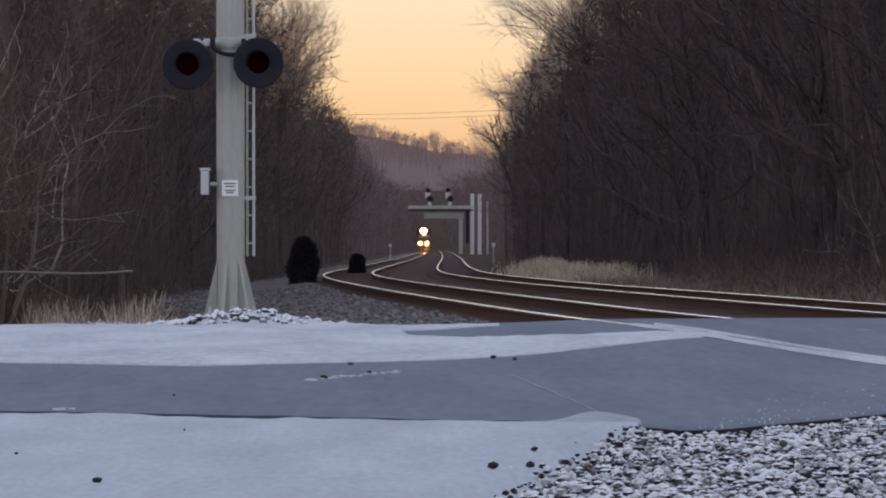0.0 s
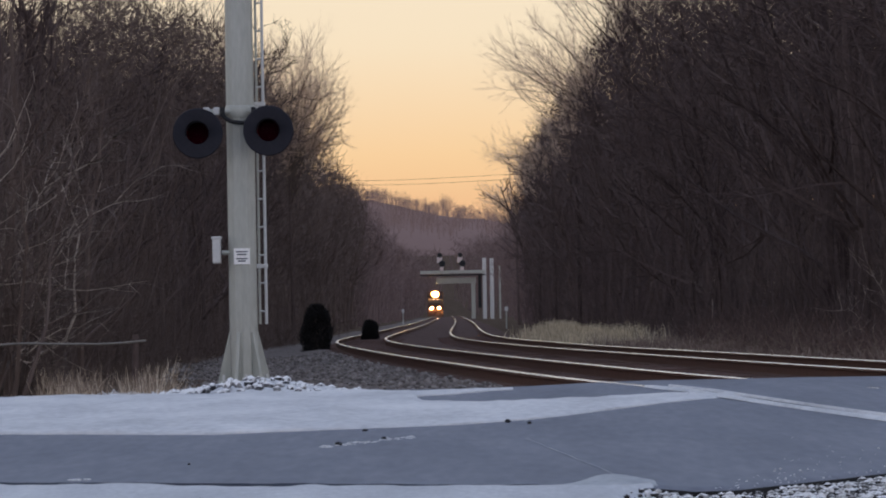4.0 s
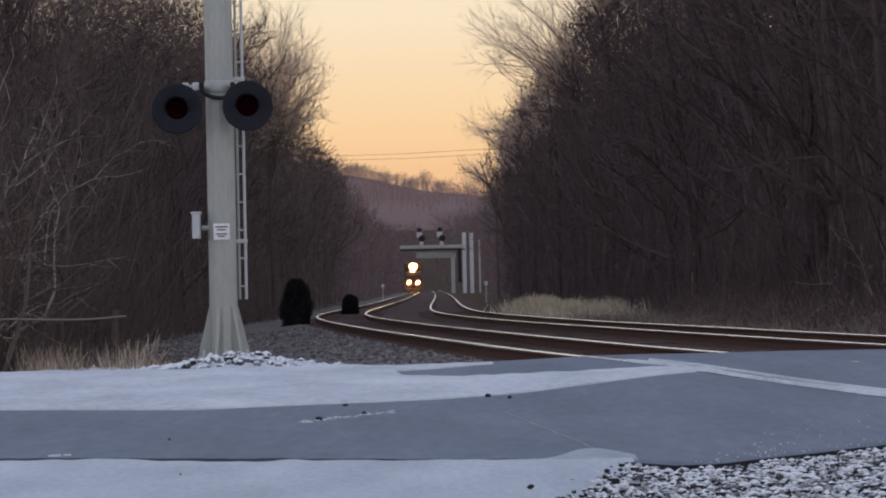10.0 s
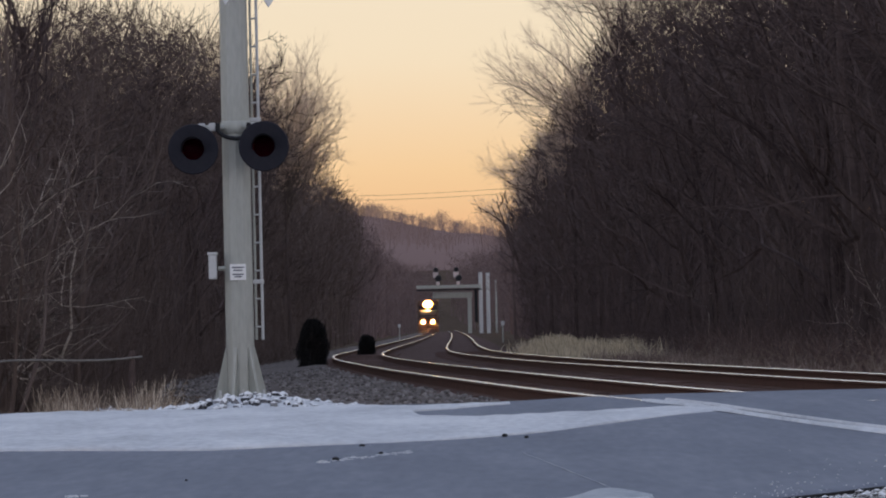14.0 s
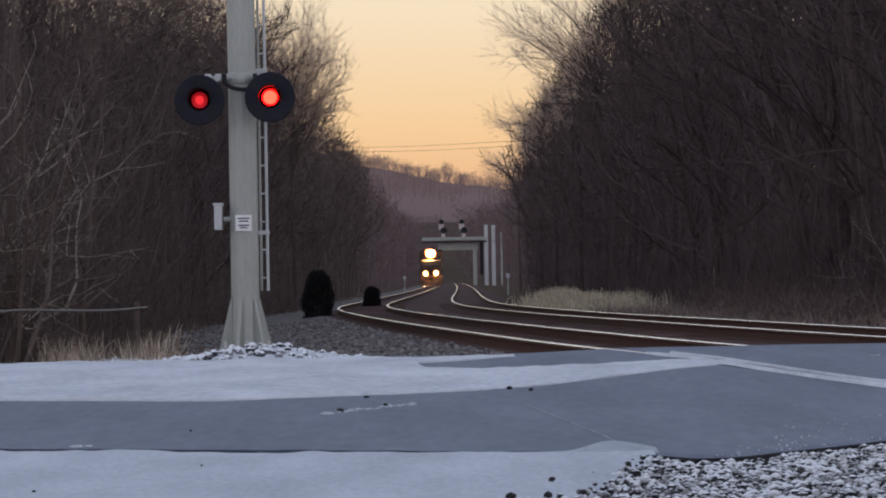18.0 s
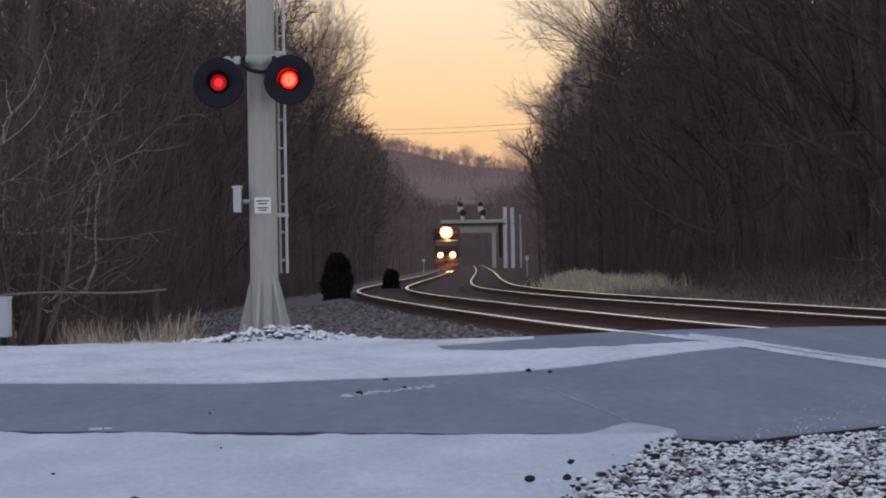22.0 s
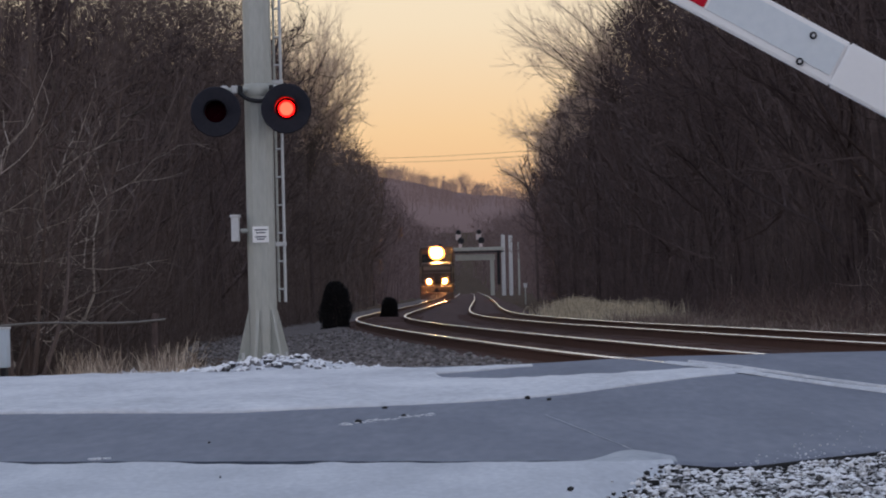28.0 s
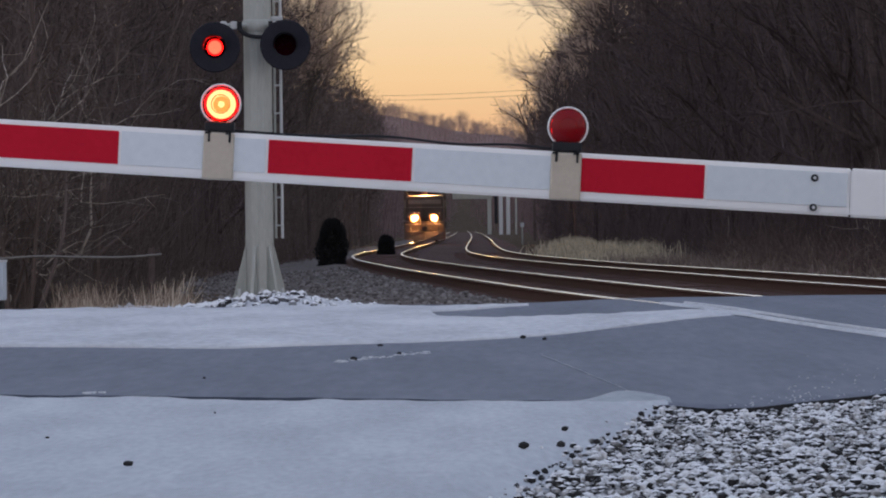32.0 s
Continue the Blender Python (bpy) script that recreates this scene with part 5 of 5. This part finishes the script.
# ------------------------------------------------------------------ locomotive
def locomotive():
    """Nose towards -y, rail top at z = 0."""
    lo = new("locomotive", None)
    tagged(lo, "black diesel locomotive with lit headlights coming down the track", "locomotive")
    part("frame", box((3.0, 21.0, 0.45), (0, 10.9, 1.25), 0.05), LOCO_BLACK, lo)
    part("long_hood", box((2.0, 15.0, 2.9), (0, 13.4, 2.9), 0.12), LOCO_BLACK, lo)
    cab = part("cab", box((3.05, 2.6, 3.0), (0, 4.3, 3.05), 0.14), LOCO_BLACK, lo, "black cab with white striping")
    part("cab_roof", box((2.9, 2.7, 0.25), (0, 4.3, 4.6), 0.1), LOCO_BLACK, cab)
    nose = part("nose", box((2.7, 2.0, 1.85), (0, 2.2, 2.40), 0.22), LOCO_BLACK, lo, "short black nose hood")
    part("nose_stripe", box((2.3, 0.05, 0.30), (0, 1.18, 2.86), 0.01), LOCO_WHITE, nose, "pale nose band")
    part("nose_door", box((0.6, 0.05, 1.2), (-0.5, 1.185, 2.2), 0.02), LOCO_BLACK, nose)
    for sx in (-0.74, 0.74):
        part("windshield", box((1.12, 0.05, 0.72), (sx, 2.985, 3.72), 0.03), GLASS_DARK, cab, "dark windshield pane")
        part("cab_stripe", box((0.5, 0.05, 0.6), (sx * 1.7, 2.985, 2.7), 0.02), LOCO_WHITE, cab)
    part("number_board", box((1.7, 0.08, 0.22), (0, 2.98, 4.42), 0.02), LOCO_WHITE, cab, "pale number board with dark bars")
    for sx in (-0.6, 0.6):
        part("lettering", box((0.36, 0.02, 0.12), (sx, 2.935, 4.42)), BLACK, cab)
    part("headlight_case", box((1.4, 0.2, 0.98), (0, 2.95, 4.2), 0.05), LOCO_BLACK, lo)
    # lamps are enlarged and ringed with glow to imitate their halo
    for sx in (-0.11, 0.11):
        part("halo_ring", lathe([(0.32, -0.02), (0.56, 0.01), (0.57, -0.03)], 24, False), HALO_GLOW, lo, "warm glowing ring for the lamp's halo", Matrix.Translation((sx, 2.83, 4.2)) @ FACING)
        part("headlight", lathe([(0.0, 0.17), (0.16, 0.15), (0.28, 0.08), (0.32, 0.0), (0.32, -0.05)], 18), HEAD_GLOW, lo, "bright warm headlight", Matrix.Translation((sx, 2.82, 4.2)) @ FACING)
    for sx in (-0.685, 0.685):
        part("ditch_light_case", box((0.84, 0.3, 0.84), (sx, 0.42, 1.70), 0.05), LOCO_BLACK, lo)
        part("halo_ring", lathe([(0.13, -0.02), (0.24, 0.01), (0.25, -0.03)], 24, False), HALO_GLOW, lo, "warm glowing ring for the lamp's halo", Matrix.Translation((sx, 0.26, 1.70)) @ FACING)
        part("ditch_light", lathe([(0.0, 0.12), (0.07, 0.10), (0.115, 0.05), (0.13, 0.0), (0.13, -0.05)], 18), HEAD_GLOW, lo, "bright warm ditch light", Matrix.Translation((sx, 0.25, 1.70)) @ FACING)
    part("pilot", box((2.9, 0.25, 0.9), (0, 0.35, 0.85), 0.06), LOCO_BLACK, lo, "black pilot plate")
    plow = bmesh.new()
    f = [plow.verts.new(p) for p in ((-1.45, 0.2, 0.15), (1.45, 0.2, 0.15), (1.45, 0.25, 0.75), (-1.45, 0.25, 0.75), (0, -0.35, 0.12), (0, -0.1, 0.7))]
    plow.faces.new((f[0], f[4], f[5], f[3]))
    plow.faces.new((f[4], f[1], f[2], f[5]))
    plow.faces.new((f[3], f[5], f[2]))
    part("snowplow", plow, LOCO_BLACK, lo)
    part("coupler", box((0.35, 0.9, 0.35), (0, -0.15, 0.95), 0.06), BLACK, lo)
    for sx in (-1.0, -0.45, 0.45, 1.0):
        part("air_hose", tube((sx, 0.18, 1.05), (sx * 0.93, 0.0, 0.55), 0.03, sides=6), BLACK, lo)
    for sx in (-1.4, 1.4):
        part("step", box((0.3, 0.4, 0.9), (sx * 0.95, 0.55, 0.75), 0.03), LOCO_WHITE, lo, "white-edged corner step")
        part("handrail", tube((sx, 0.45, 1.45), (sx, 0.45, 2.6), 0.025, sides=6), LOCO_WHITE, lo)
        part("handrail", tube((sx, 0.45, 2.6), (sx, 20.5, 2.6), 0.02, sides=6), LOCO_WHITE, lo)
    part("handrail", tube((-1.35, 0.45, 2.45), (1.35, 0.45, 2.45), 0.02, sides=6), LOCO_WHITE, lo)
    for yb in (4.2, 17.2):
        part("truck", box((2.4, 4.2, 0.5), (0, yb, 0.72), 0.08), BLACK, lo)
        for k in (-1.7, 0, 1.7):
            for sx in (-0.75, 0.75):
                part("wheel", tube((sx - 0.07, yb + k, 0.51), (sx + 0.07, yb + k, 0.51), 0.51, sides=20), RAIL_RUST, lo)
            part("axle", tube((-0.8, yb + k, 0.51), (0.8, yb + k, 0.51), 0.09, sides=10), BLACK, lo)
    part("fuel_tank", box((2.4, 5.5, 0.8), (0, 10.7, 0.75), 0.15), BLACK, lo)
    part("horn", tube((0.3, 4.8, 4.8), (0.3, 4.3, 4.85), 0.05, 0.12, 10), BLACK, lo)
    return lo


# ------------------------------------------------------------------ build
ground()
roads()
gravel_corner()
railway()
riprap()
mast_discs = signal_mast()
gate_arm, gate_discs = crossing_gate()
pipe_rail()
roadside_cabinet()
signal_gantry()
power_lines()
marker_post(-2.95, 480.0, 1.6, "thin marker post with a pale plate beside the track")
marker_post(5.85, 350.0, 1.6, "small pale trackside post at the edge of the grass")
evergreen_shrub(-2.98, 117.0, 0.80, 1.32, 6)
evergreen_shrub(-2.52, 185.0, 0.70, 0.95, 7)
distant_hill()
woods()
undergrowth()
engine = locomotive()


# ------------------------------------------------------------------ what moves
def blink(element, on_times, off_times, until):
    """Turns a lamp's element: 0 degrees lit, 120 fading, 240 dark."""
    place = element.matrix_basis.translation.copy()
    events = sorted([(t, 0.0) for t in on_times] + [(t, 240.0) for t in off_times])
    rows, now = [(0.0, 240.0)], 240.0
    for t, goal in events:
        if goal == now:
            continue
        k = round(t * FPS)
        for step, angle in (((-2, 240), (-1, 180), (0, 120), (4, 120), (5, 60), (6, 0)) if goal == 0 else ((3, 0), (4, 60), (5, 120), (7, 120), (8, 180), (9, 240))):
            rows.append(((k + step) / FPS, float(angle)))
        now = goal
    rows = [r for r in rows if r[0] < until - 0.01]
    rows.append((until, rows[-1][1]))
    walk(element, [(t, Matrix.Translation(place) @ Matrix.Rotation(radians(a), 4, "Z")) for t, a in rows])


def motions():
    left_on = [15.032 + 1.488 * k for k in range(12)]
    right_on = [15.808 + 1.488 * k for k in range(11)]
    left_on = [t for t in left_on if t < 31.8]
    right_on = [t for t in right_on if t < 31.8]
    for left, right in (mast_discs, (gate_discs[1], gate_discs[0])):
        blink(left, left_on, right_on, 32.0)
        blink(right, right_on, left_on[1:], 32.0)
    # the arm turns about its pivot in the gate's own space
    walk(gate_arm, [(t, pose(0, 0, PIVOT.z, 0, a, 0)) for t, a in GATE])
    rows = []
    for k in range(33):
        y = 887.0 - 17.7 * k
        p, yaw = line(y, 0.0)
        rows.append((float(k), pose(p.x, p.y, p.z, 0, 0, math.degrees(yaw))))
    walk(engine, rows)


motions()
